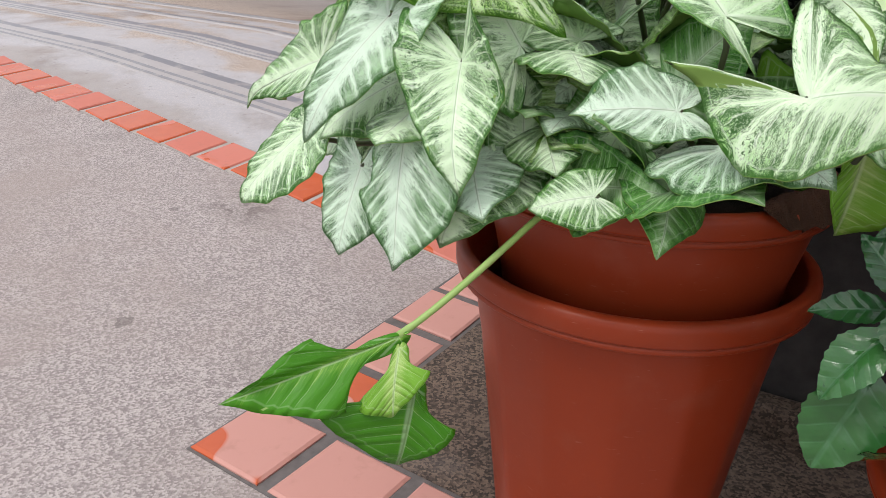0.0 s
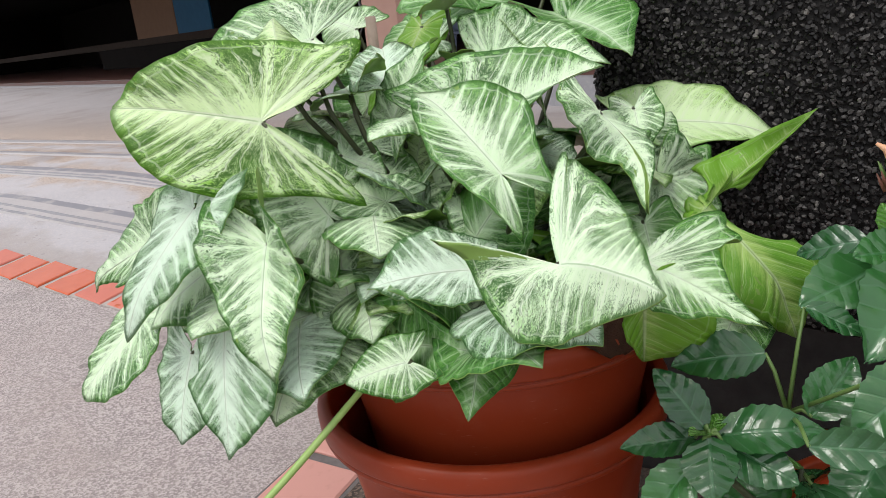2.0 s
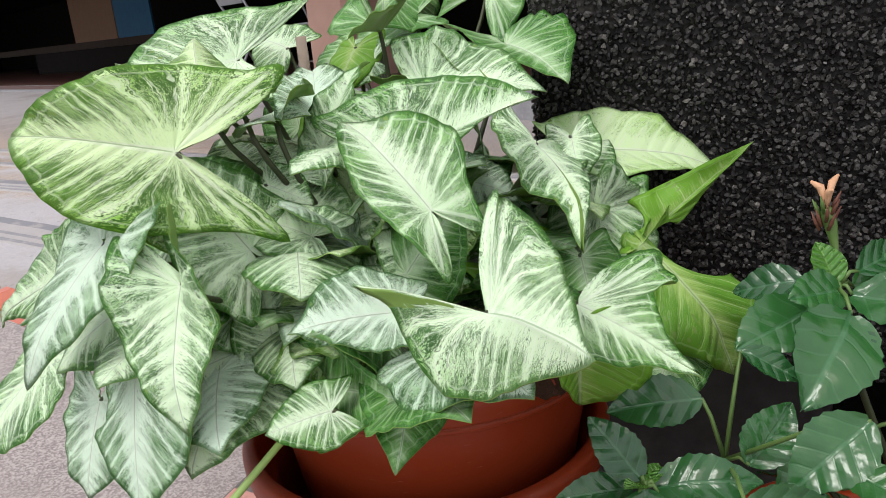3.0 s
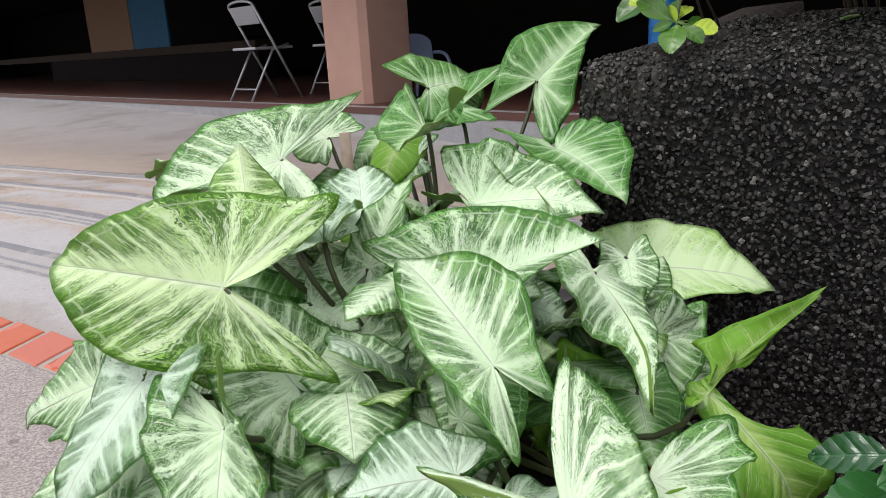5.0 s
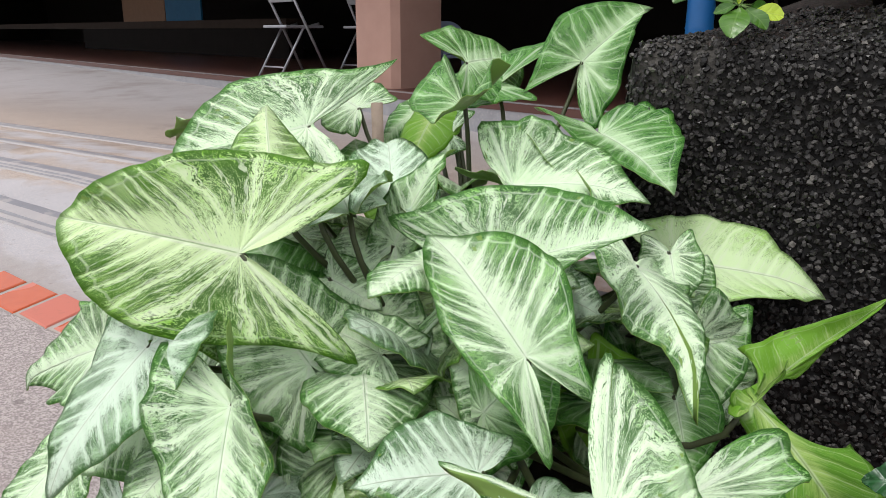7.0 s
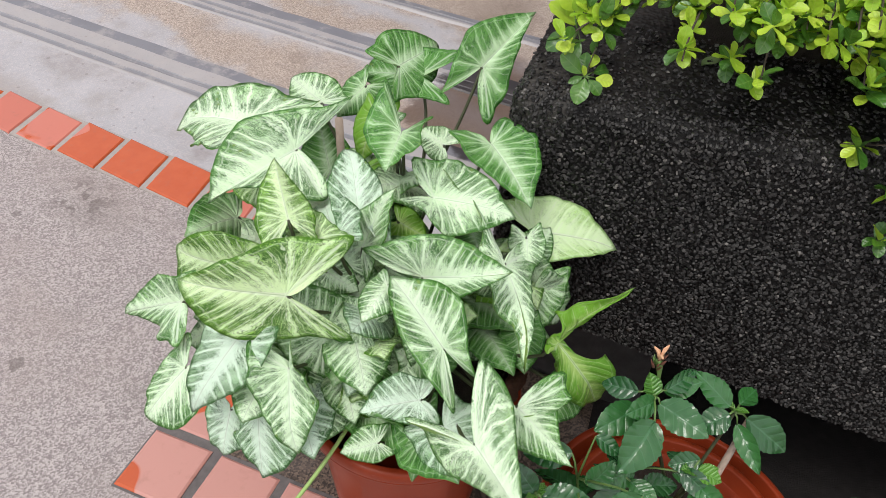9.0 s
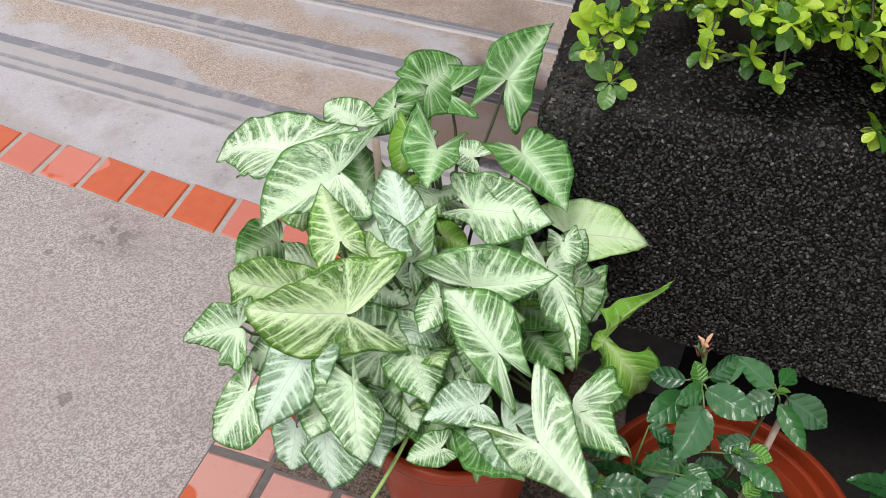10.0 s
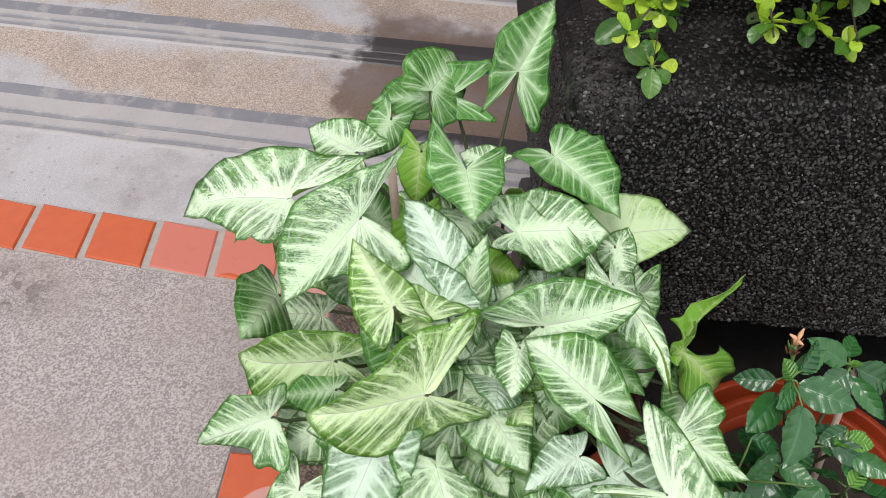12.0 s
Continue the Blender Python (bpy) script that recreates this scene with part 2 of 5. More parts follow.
def leaf_look(name, green, mid_green, pale, cover, vein, margin, gloss=0.36, glow=0.2, speck=0.0, web=0.4):
    """Arrowhead leaf: pale along the ribs, green specks in streaks between them, a fine green margin. UV 'blade': along and across, UV 'edge': distance to the margin."""
    n = Nodes(name)
    uv = n.add("SeparateXYZ", (n.add("UVMap", uv_map="blade").outputs[0],))
    u, v = uv.outputs[0], uv.outputs[1]
    av = n.math("ABSOLUTE", v)
    rho = n.add("SeparateXYZ", (n.add("UVMap", uv_map="edge").outputs[0],)).outputs[0]
    rnd = n.add("ObjectInfo").outputs["Random"]
    side = n.ramp(v, -0.001, 0.001)
    fold = n.math("ADD", n.math("MULTIPLY", rnd, 37.0), n.math("MULTIPLY", side, 9.0))
    flat = n.add("CombineXYZ", (u, v, fold)).outputs[0]
    ang = n.math("ABSOLUTE", n.math("ARCTAN2", v, u))
    far = n.math("SQRT", n.math("ADD", n.math("MULTIPLY", u, u), n.math("MULTIPLY", v, v)))
    # distance along the midrib at which the side rib through a point leaves it
    lin = n.math("MAXIMUM", n.math("SUBTRACT", n.math("ADD", u, n.math("MULTIPLY", n.math("MULTIPLY", av, av), -0.35)), n.math("MULTIPLY", av, 0.5)), 0.0)
    fan = n.math("MULTIPLY", n.math("MAXIMUM", n.math("SUBTRACT", ang, 1.016), 0.0), -0.33)
    bend = n.math("MULTIPLY", n.math("SUBTRACT", n.noise(flat, 3.2, 3.0), 0.5), n.math("MULTIPLY", av, 0.4))
    along = n.math("ADD", n.math("ADD", lin, fan), bend)
    uneven = n.noise(n.add("CombineXYZ", (along, fold, 0.0)).outputs[0], 4.0, 1.0)
    turns = n.math("ADD", n.math("MULTIPLY", along, 6.6), n.math("MULTIPLY", uneven, 1.6))
    wave = n.math("ABSOLUTE", n.math("SUBTRACT", n.math("FRACT", turns), 0.5))
    # broad cloud, streaks along the ribs, fine grain
    cloud = n.noise(flat, 2.6, 3.0, 0.55)
    patchy = n.noise(n.add("VectorMath", (flat, (5.0, 3.0, 1.0)), operation="ADD").outputs[0], 5.0, 3.0, 0.6)
    streak = n.noise(n.add("CombineXYZ", (n.math("MULTIPLY", along, 84.0), n.math("MULTIPLY", far, 11.0), fold)).outputs[0], 1.0, 3.0, 0.6)
    fibre = n.noise(n.add("CombineXYZ", (n.math("MULTIPLY", along, 190.0), n.math("MULTIPLY", far, 36.0), fold)).outputs[0], 1.0, 4.0, 0.7)
    grain = n.noise(n.add("CombineXYZ", (n.math("MULTIPLY", along, 300.0), n.math("MULTIPLY", far, 150.0), fold)).outputs[0], 1.0, 3.0, 0.75)
    rib_near = n.math("SUBTRACT", 1.0, n.ramp(n.math("ADD", wave, n.math("MULTIPLY", n.math("SUBTRACT", fibre, 0.5), 0.35)), 0.0, 0.2))
    core = n.math("SUBTRACT", 1.0, n.ramp(n.math("ADD", av, n.math("MULTIPLY", n.math("SUBTRACT", fibre, 0.5), 0.16)), 0.03, 0.2))
    heart = n.math("SUBTRACT", 1.0, n.ramp(far, 0.08, 0.5))
    outer = n.ramp(rho, 0.62, 1.0)
    # pale ground
    amount = n.math("ADD", n.math("ADD", cover, n.math("MULTIPLY", n.math("SUBTRACT", rnd, 0.5), 0.2)), n.math("MULTIPLY", n.math("SUBTRACT", cloud, 0.5), 0.6))
    amount = n.math("ADD", amount, n.math("MULTIPLY", n.math("SUBTRACT", streak, 0.5), 0.8))
    amount = n.math("ADD", amount, n.math("MULTIPLY", n.math("SUBTRACT", fibre, 0.5), 1.0))
    amount = n.math("ADD", amount, n.math("MULTIPLY", core, 0.38))
    amount = n.math("ADD", amount, n.math("MULTIPLY", heart, 0.2))
    amount = n.math("ADD", amount, n.math("MULTIPLY", rib_near, 0.22))
    amount = n.math("SUBTRACT", amount, n.math("MULTIPLY", outer, 0.14))
    c = n.mix(n.ramp(amount, -0.22, 0.55), mid_green, pale)
    # green specks
    patch = n.math("ADD", speck, n.math("MULTIPLY", n.math("SUBTRACT", patchy, 0.5), 1.0))
    patch = n.math("ADD", patch, n.math("MULTIPLY", n.math("SUBTRACT", streak, 0.5), 0.95))
    patch = n.math("ADD", patch, n.math("MULTIPLY", n.math("SUBTRACT", fibre, 0.5), 1.7))
    patch = n.math("ADD", patch, n.math("MULTIPLY", n.math("SUBTRACT", 0.3, rib_near), 0.4))
    patch = n.math("SUBTRACT", patch, n.math("ADD", n.math("MULTIPLY", core, 0.38), n.math("MULTIPLY", heart, 0.05)))
    patch = n.math("ADD", patch, n.math("MULTIPLY", outer, 0.1))
    dots = n.ramp(n.math("ADD", patch, n.math("MULTIPLY", n.math("SUBTRACT", grain, 0.5), 2.4)), 0.04, 0.14)
    deep = n.mix(n.ramp(n.noise(flat, 6.0, 3.0), 0.35, 0.65), green, n.mix(0.55, green, rgb(0.01, 0.06, 0.008)))
    c = n.mix(n.math("MULTIPLY", dots, 0.95), c, deep)
    # ribs, the marginal rib that joins them, and the margin
    fade = n.math("SUBTRACT", 1.0, n.ramp(rho, 0.8, 0.96))
    rib = n.math("MULTIPLY", n.math("SUBTRACT", 1.0, n.ramp(n.math("ADD", wave, n.math("MULTIPLY", n.math("SUBTRACT", grain, 0.5), 0.03)), 0.01, 0.042)), fade)
    hem = n.math("MULTIPLY", n.math("SUBTRACT", 1.0, n.ramp(n.math("ABSOLUTE", n.math("SUBTRACT", n.math("ADD", rho, n.math("MULTIPLY", wave, 0.05)), 0.92)), 0.004, 0.016)), 0.35)
    taper = n.math("SUBTRACT", 0.016, n.math("MULTIPLY", n.math("MAXIMUM", u, 0.0), 0.01))
    mid = n.math("MULTIPLY", n.math("SUBTRACT", 1.0, n.ramp(av, taper, n.math("MULTIPLY", taper, 2.2))), n.ramp(u, -0.02, 0.0))
    lobe = n.math("SUBTRACT", 1.0, n.ramp(n.math("MULTIPLY", n.math("ABSOLUTE", n.math("SUBTRACT", ang, 2.3)), far), 0.006, 0.02))
    lines = n.math("MAXIMUM", n.math("MAXIMUM", n.math("MULTIPLY", rib, 0.65), mid), n.math("MAXIMUM", n.math("MULTIPLY", n.math("MULTIPLY", lobe, fade), 0.85), hem))
    fine = n.math("ABSOLUTE", n.math("SUBTRACT", n.math("FRACT", n.math("ADD", n.math("MULTIPLY", turns, 3.0), n.math("MULTIPLY", streak, 0.9))), 0.5))
    twig = n.math("MULTIPLY", n.math("SUBTRACT", 1.0, n.ramp(n.math("ADD", fine, n.math("MULTIPLY", n.math("SUBTRACT", grain, 0.5), 0.12)), 0.02, 0.1)), n.math("MULTIPLY", fade, n.ramp(patchy, 0.3, 0.5)))
    lines = n.math("MAXIMUM", lines, n.math("MULTIPLY", twig, web))
    c = n.mix(n.math("MULTIPLY", lines, vein), c, n.mix(0.45, pale, rgb(0.93, 0.96, 0.9)))
    rim = n.math("MULTIPLY", n.ramp(n.math("ADD", rho, n.math("MULTIPLY", n.math("SUBTRACT", fibre, 0.5), 0.16)), 0.948, 0.978), margin)
    c = n.mix(rim, c, n.mix(0.1, deep, mid_green))
    groove = n.math("MULTIPLY", n.math("SUBTRACT", 1.0, n.ramp(av, 0.003, 0.007)), n.ramp(u, 0.0, 0.02))
    c = n.mix(n.math("MULTIPLY", groove, 0.45), c, n.mix(0.5, mid_green, rgb(0.2, 0.26, 0.14)))
    hue = n.add("HueSaturation", {4: c})
    n.tree.links.new(n.math("ADD", 0.93, n.math("MULTIPLY", rnd, 0.12)), hue.inputs["Value"])
    c = hue.outputs[0]
    relief = n.math("SUBTRACT", n.math("MULTIPLY", n.ramp(wave, 0.0, 0.42), 1.0), n.math("MULTIPLY", groove, 0.5))
    relief = n.math("ADD", relief, n.math("ADD", n.math("MULTIPLY", fibre, 0.25), n.math("MULTIPLY", patchy, 0.7)))
    bump = n.bump(relief, 0.4, 0.0024)
    n.set(Base_Color=c, Specular_IOR_Level=0.24, Roughness=n.math("ADD", gloss, n.math("MULTIPLY", n.math("SUBTRACT", cloud, 0.5), 0.2)), Normal=bump)
    thin = n.add("BsdfTranslucent", (c, bump)).outputs[0]
    mixed = n.add("MixShader", (glow, n.bsdf.outputs[0], thin)).outputs[0]
    n.tree.links.new(mixed, n.out.inputs[0])
    return n.mat


LEAF = {
    "y": leaf_look("yellowish_variegated_leaf", rgb(0.06, 0.2, 0.004), rgb(0.28, 0.63, 0.04), rgb(0.78, 1.0, 0.55), 0.3, 0.85, 0.8, speck=0.02, web=0.8),
    "w": leaf_look("white_variegated_leaf", rgb(0.03, 0.15, 0.01), rgb(0.23, 0.56, 0.1), rgb(0.8, 1.0, 0.7), 0.29, 0.85, 0.8, speck=0.0, web=0.8),
    "s": leaf_look("silver_variegated_leaf", rgb(0.027, 0.135, 0.014), rgb(0.26, 0.54, 0.19), rgb(0.78, 0.97, 0.78), 0.36, 0.7, 0.8, speck=-0.06, web=0.7),
    "d": leaf_look("dark_green_variegated_leaf", rgb(0.026, 0.135, 0.016), rgb(0.14, 0.37, 0.075), rgb(0.6, 0.82, 0.5), -0.12, 0.6, 0.5, speck=-0.1, web=0.5),
    "p": leaf_look("pale_yellow_green_leaf", rgb(0.09, 0.26, 0.01), rgb(0.4, 0.74, 0.12), rgb(0.78, 1.0, 0.58), 0.46, 0.85, 0.6, speck=-0.35, web=0.7),
    "g": leaf_look("plain_yellow_green_leaf", rgb(0.09, 0.25, 0.015), rgb(0.18, 0.41, 0.035), rgb(0.46, 0.64, 0.2), -0.25, 0.45, 0.3, speck=-0.8, web=0.25),
    "o": leaf_look("olive_green_leaf", rgb(0.06, 0.19, 0.012), rgb(0.13, 0.33, 0.03), rgb(0.42, 0.62, 0.17), -0.25, 0.5, 0.3, speck=-0.6, web=0.3),
    "k": leaf_look("plain_dark_green_leaf", rgb(0.035, 0.17, 0.008), rgb(0.065, 0.26, 0.012), rgb(0.28, 0.52, 0.08), -0.5, 0.4, 0.1, speck=-0.7, web=0.1),
}
UNDER = plain("leaf_underside", rgb(0.14, 0.27, 0.04), rgb(0.22, 0.36, 0.08), 0.5, 30.0)


def shrub_leaf_look(name, a, b, rib, gloss, glow, veins=4.5, relief=0.5):
    n = Nodes(name)
    uv = n.add("SeparateXYZ", (n.add("UVMap", uv_map="blade").outputs[0],))
    u, v = uv.outputs[0], uv.outputs[1]
    av = n.math("ABSOLUTE", v)
    rnd = n.add("ObjectInfo").outputs["Random"]
    isl = n.add("NewGeometry").outputs["Random Per Island"]
    tone = n.math("FRACT", n.math("ADD", n.math("MULTIPLY", rnd, 7.3), n.math("MULTIPLY", isl, 3.1)))
    at = n.add("CombineXYZ", (u, v, n.math("MULTIPLY", rnd, 50.0))).outputs[0]
    c = n.mix(n.math("ADD", n.math("MULTIPLY", tone, 0.7), n.math("MULTIPLY", n.noise(at, 4.0), 0.4), clamp=True), a, b)
    along = n.math("SUBTRACT", u, n.math("MULTIPLY", av, 0.7))
    wave = n.math("ABSOLUTE", n.math("SUBTRACT", n.math("FRACT", n.math("MULTIPLY", along, veins)), 0.5))
    lines = n.math("MAXIMUM", n.math("MULTIPLY", n.math("SUBTRACT", 1.0, n.ramp(wave, 0.02, 0.09)), 0.5), n.math("SUBTRACT", 1.0, n.ramp(av, 0.008, 0.03)))
    c = n.mix(n.math("MULTIPLY", lines, 0.4), c, rib)
    crinkle = n.noise(at, 9.0, 2.0, 0.5)
    bump = n.bump(n.math("ADD", n.math("SUBTRACT", n.ramp(wave, 0.0, 0.4), n.math("MULTIPLY", lines, 0.6)), crinkle), relief, 0.0012)
    n.set(Base_Color=c, Roughness=gloss, Specular_IOR_Level=0.75, Normal=bump)
    thin = n.add("BsdfTranslucent", (c, bump)).outputs[0]
    n.tree.links.new(n.add("MixShader", (glow, n.bsdf.outputs[0], thin)).outputs[0], n.out.inputs[0])
    return n.mat


GLOSSY = shrub_leaf_look("glossy_dark_leaf", rgb(0.008, 0.05, 0.02), rgb(0.045, 0.18, 0.04), rgb(0.08, 0.22, 0.1), 0.22, 0.12, 5.0, 0.38)
GLOSSYLIGHT = shrub_leaf_look("glossy_young_leaf", rgb(0.05, 0.19, 0.02), rgb(0.14, 0.36, 0.04), rgb(0.22, 0.42, 0.1), 0.3, 0.18, 6.0, 0.8)
LIME = shrub_leaf_look("lime_shrub_leaf", rgb(0.26, 0.52, 0.02), rgb(0.68, 0.84, 0.09), rgb(0.55, 0.66, 0.14), 0.36, 0.35, 4.0, 0.2)
LIMEDARK = shrub_leaf_look("green_shrub_leaf", rgb(0.03, 0.12, 0.015), rgb(0.1, 0.25, 0.025), rgb(0.2, 0.35, 0.08), 0.33, 0.2, 4.0, 0.2)


# ---- building helpers ----
def mesh_of(name, verts, faces, mats, smooth=True, uvs=None, index=None):
    me = bpy.data.meshes.new(name)
    me.from_pydata([tuple(v) for v in verts], [], faces)
    for m in mats:
        me.materials.append(m)
    for layer, values in (uvs or {}).items():
        lay = me.uv_layers.new(name=layer)
        loops = np.zeros(len(me.loops), dtype=np.int32)
        me.loops.foreach_get("vertex_index", loops)
        lay.data.foreach_set("uv", np.asarray(values, dtype=np.float32)[loops].ravel())
    if index is not None:
        me.polygons.foreach_set("material_index", index)
    me.polygons.foreach_set("use_smooth", [smooth] * len(me.polygons))
    me.update()
    return me


def part(name, me, parent=None, label=""):
    ob = new(name, me)
    if parent:
        ob.parent = parent
    return tagged(ob, label)


def holder(name, at, label, category, group=""):
    ob = new(name)
    ob.location = at
    ob.empty_display_size = 0.05
    return tagged(ob, label, category, group)


def box(name, lo, hi, mat, bevel=0.004):
    bm = bmesh.new()
    bmesh.ops.create_cube(bm, size=1)
    for v in bm.verts:
        v.co = Vector([lo[i] + (v.co[i] + 0.5) * (hi[i] - lo[i]) for i in range(3)])
    if bevel:
        bmesh.ops.bevel(bm, geom=bm.edges[:], offset=bevel, segments=2, profile=0.6, affect="EDGES")
    me = bpy.data.meshes.new(name)
    bm.to_mesh(me)
    bm.free()
    me.materials.append(mat)
    return me


def lathe(name, profile, mat, sides=72, wobble=0.0):
    """A turned form from (radius, height) pairs."""
    verts, faces = [], []
    for i in range(sides):
        a = 2 * math.pi * i / sides
        k = 1 + wobble * math.sin(3 * a + 1)
        verts += [(r * k * math.cos(a), r * k * math.sin(a), z) for r, z in profile]
    m = len(profile)
    for i in range(sides):
        j = (i + 1) % sides
        faces += [(i * m + k, j * m + k, j * m + k + 1, i * m + k + 1) for k in range(m - 1)]
    return mesh_of(name, verts, faces, [mat])


def tube(name, points, radii, mat, sides=8):
    """A round stem along points, with a radius at each."""
    pts = [Vector(p) for p in points]
    verts, faces = [], []
    side = None
    for i, p in enumerate(pts):
        d = (pts[min(i + 1, len(pts) - 1)] - pts[max(i - 1, 0)]).normalized()
        if side is None:
            side = d.orthogonal()
        side = (side - d * side.dot(d)).normalized()
        up = d.cross(side)
        for k in range(sides):
            a = 2 * math.pi * k / sides
            verts.append(p + radii[i] * (side * math.cos(a) + up * math.sin(a)))
    for i in range(len(pts) - 1):
        for k in range(sides):
            q = (k + 1) % sides
            faces.append((i * sides + k, i * sides + q, (i + 1) * sides + q, (i + 1) * sides + k))
    faces.append(tuple(range(sides))[::-1])
    faces.append(tuple((len(pts) - 1) * sides + k for k in range(sides)))
    return mesh_of(name, verts, faces, [mat])


def arc(a, b, c, d, count=10):
    """A cubic curve."""
    a, b, c, d = Vector(a), Vector(b), Vector(c), Vector(d)
    out = []
    for i in range(count):
        t = i / (count - 1)
        s = 1 - t
        out.append(s * s * s * a + 3 * s * s * t * b + 3 * s * t * t * c + t * t * t * d)
    return out


# ---- ground ----
ROW = Vector((0.765, -0.644, 0))      # along the far tile row and the grooves
OFF = Vector((0.652, 0.758, 0))       # away from it


def rise(d):
    """The driveway climbs gently towards the building."""
    return 0.2 * max(0.0, min(1.0, (d - 2.7) / 3.2)) ** 1.4


SLOPE_FROM = Vector((0.169, 0.149, 1.206))


def climb(p):
    """The whole paved ground climbs a few degrees towards the back and the left."""
    p = Vector(p)
    s, d = p.dot(ROW), p.dot(OFF)
    g = 0.048 + 0.062 * (min(-s, 3.2) - 1.13) + 0.05 * (min(d, 2.6) - 1.26)
    h = 0.5 * (g + math.sqrt(g * g + 0.0001)) - 0.0004
    far = max(0.0, min(1.0, (d - 2.3) / 2.2))
    h *= 1 - 0.65 * far * far * (3 - 2 * far)
    return p + (SLOPE_FROM - p) * (h / SLOPE_FROM.z)


def make_ground():
    verts, faces = [], []
    ds = [-60, -20, -6, 0, 0.4, 0.8, 1.1, 1.28, 1.5, 1.75, 2.0, 2.25, 2.5, 2.7, 2.9, 3.1, 3.35, 3.6, 3.9, 4.2, 4.8, 5.4, 6.0, 9, 20, 60]
    ss = [-60, -20, -8, -5, -4, -3.5, -3.2, -2.8] + [-2.4 + 0.2 * k for k in range(12)] + [0.2, 0.6, 1, 2, 4, 8, 20, 60]
    for d in ds:
        for s in ss:
            p = climb(ROW * s + OFF * d + Vector((0, 0, -0.003 + rise(d))))
            verts.append((p.x, p.y, p.z))
    w = len(ss)
    for i in range(len(ds) - 1):
        for j in range(w - 1):
            faces.append((i * w + j, i * w + j + 1, (i + 1) * w + j + 1, (i + 1) * w + j))
    return tagged(new("ground", mesh_of("ground", verts, faces, [DRIVE])), "stained grey-brown concrete driveway", "driveway", kind="structure")


ground = make_ground()


def slab(name, corners, z0, z1, mat, label, category, cells=24):
    """A slab over four corners, in small cells that follow the ground's slope, with sides."""
    a, b, c, d = [Vector((x, y, 0)) for x, y in corners]
    verts, faces = [], []
    for z in (z1, z0):
        for i in range(cells + 1):
            for k in range(cells + 1):
                u, v = i / cells, k / cells
                p = (a * (1 - u) + b * u) * (1 - v) + (d * (1 - u) + c * u) * v
                verts.append(climb(p + Vector((0, 0, z))))
    w = cells + 1
    n = w * w
    for i in range(cells):
        for k in range(cells):
            faces.append((i * w + k, (i + 1) * w + k, (i + 1) * w + k + 1, i * w + k + 1))
    edge = [i * w for i in range(w)] + [cells * w + k for k in range(1, w)] + [i * w + cells for i in range(cells - 1, -1, -1)] + [k for k in range(cells - 1, 0, -1)]
    for q, e in enumerate(edge):
        f = edge[(q + 1) % len(edge)]
        faces.append((e, f, f + n, e + n))
    return tagged(new(name, mesh_of(name, verts, faces, [mat], smooth=False)), label, category, kind="structure")


def at(s, d):
    p = ROW * s + OFF * d
    return (p.x, p.y)


pavement = slab("pavement", [at(-9, -7), at(9, -7), at(9, 1.269), at(-9, 1.269)], -0.05, 0.0, PAVEMENT, "washed-aggregate concrete paving with damp spots", "pavement", 160)
MORTAR = plain("pale_mortar", rgb(0.3, 0.27, 0.25), rgb(0.46, 0.42, 0.39), 0.8, 60.0, 0.6)
border_bed = slab("mortar_bed", [at(-9, 1.269), at(-0.33, 1.269), at(-0.33, 1.417), at(-9, 1.417)], -0.05, 0.0025, MORTAR, "pale mortar bed of the red tile row", "mortar", 100)

SIDE = Vector((0.547, 0.837, 0))      # along the short tile row
NEAR = Vector((0.83, -0.558, 0))      # along the tile row in front of the pot
CORNER = Vector((-0.139, 0.952, 0))


def bed_point(a, b):
    p = CORNER + NEAR * a + SIDE * b
    return (p.x, p.y)


pebble_bed = slab("pebble_bed", [bed_point(0.125, 0.125), bed_point(2.4, 0.125), bed_point(2.4, 1.6), bed_point(0.125, 0.62)], -0.04, 0.0025, BED, "brown pebble-finished strip under the pots", "pebble bed")
bed_mortar = slab("mortar_bed", [bed_point(-0.004, -0.004), bed_point(2.4, -0.004), bed_point(2.4, 0.135), bed_point(-0.004, 0.135)], -0.03, 0.0012, GROUT, "dark mortar bed of the near tile row", "mortar")
side_mortar = slab("mortar_bed", [bed_point(-0.004, 0.13), bed_point(0.14, 0.13), bed_point(0.14, 0.66), bed_point(-0.004, 0.62)], -0.03, 0.0014, GROUT, "dark mortar bed of the side tile row", "mortar")


# ---- grooved bands across the driveway ----
def make_band(name, a, b):
    n = Nodes(name)
    p = n.place()
    c = n.mix(n.noise(p, 9.0, 6.0), a, b)
    c = n.mix(n.math("MULTIPLY", n.ramp(n.noise(p, 14.0, 6.0, 0.7), 0.5, 0.66), 0.55), c, rgb(0.44, 0.41, 0.4))
    c = n.mix(n.math("MULTIPLY", n.ramp(n.noise(p, 130.0, 3.0), 0.58, 0.75), 0.4), c, rgb(0.2, 0.17, 0.15))
    d = n.add("VectorMath", (p, (0.652, 0.758, 0.0)), operation="DOT_PRODUCT").outputs["Value"]
    s = n.add("VectorMath", (p, (0.765, -0.644, 0.0)), operation="DOT_PRODUCT").outputs["Value"]
    c = n.mix(n.math("MULTIPLY", damp_zone(n, p, s, d), 0.92), c, rgb(0.03, 0.026, 0.028))
    return n.set(Base_Color=c, Roughness=0.45, Normal=n.bump(n.noise(p, 150.0), 0.3, 0.001))


BAND = make_band("pale_cement_band", rgb(0.34, 0.32, 0.33), rgb(0.46, 0.44, 0.44))
BANDLINE = make_band("grey_cement_line", rgb(0.19, 0.19, 0.21), rgb(0.3, 0.3, 0.32))
BANDEDGE = make_band("dark_cement_edge", rgb(0.16, 0.165, 0.19), rgb(0.26, 0.26, 0.29))


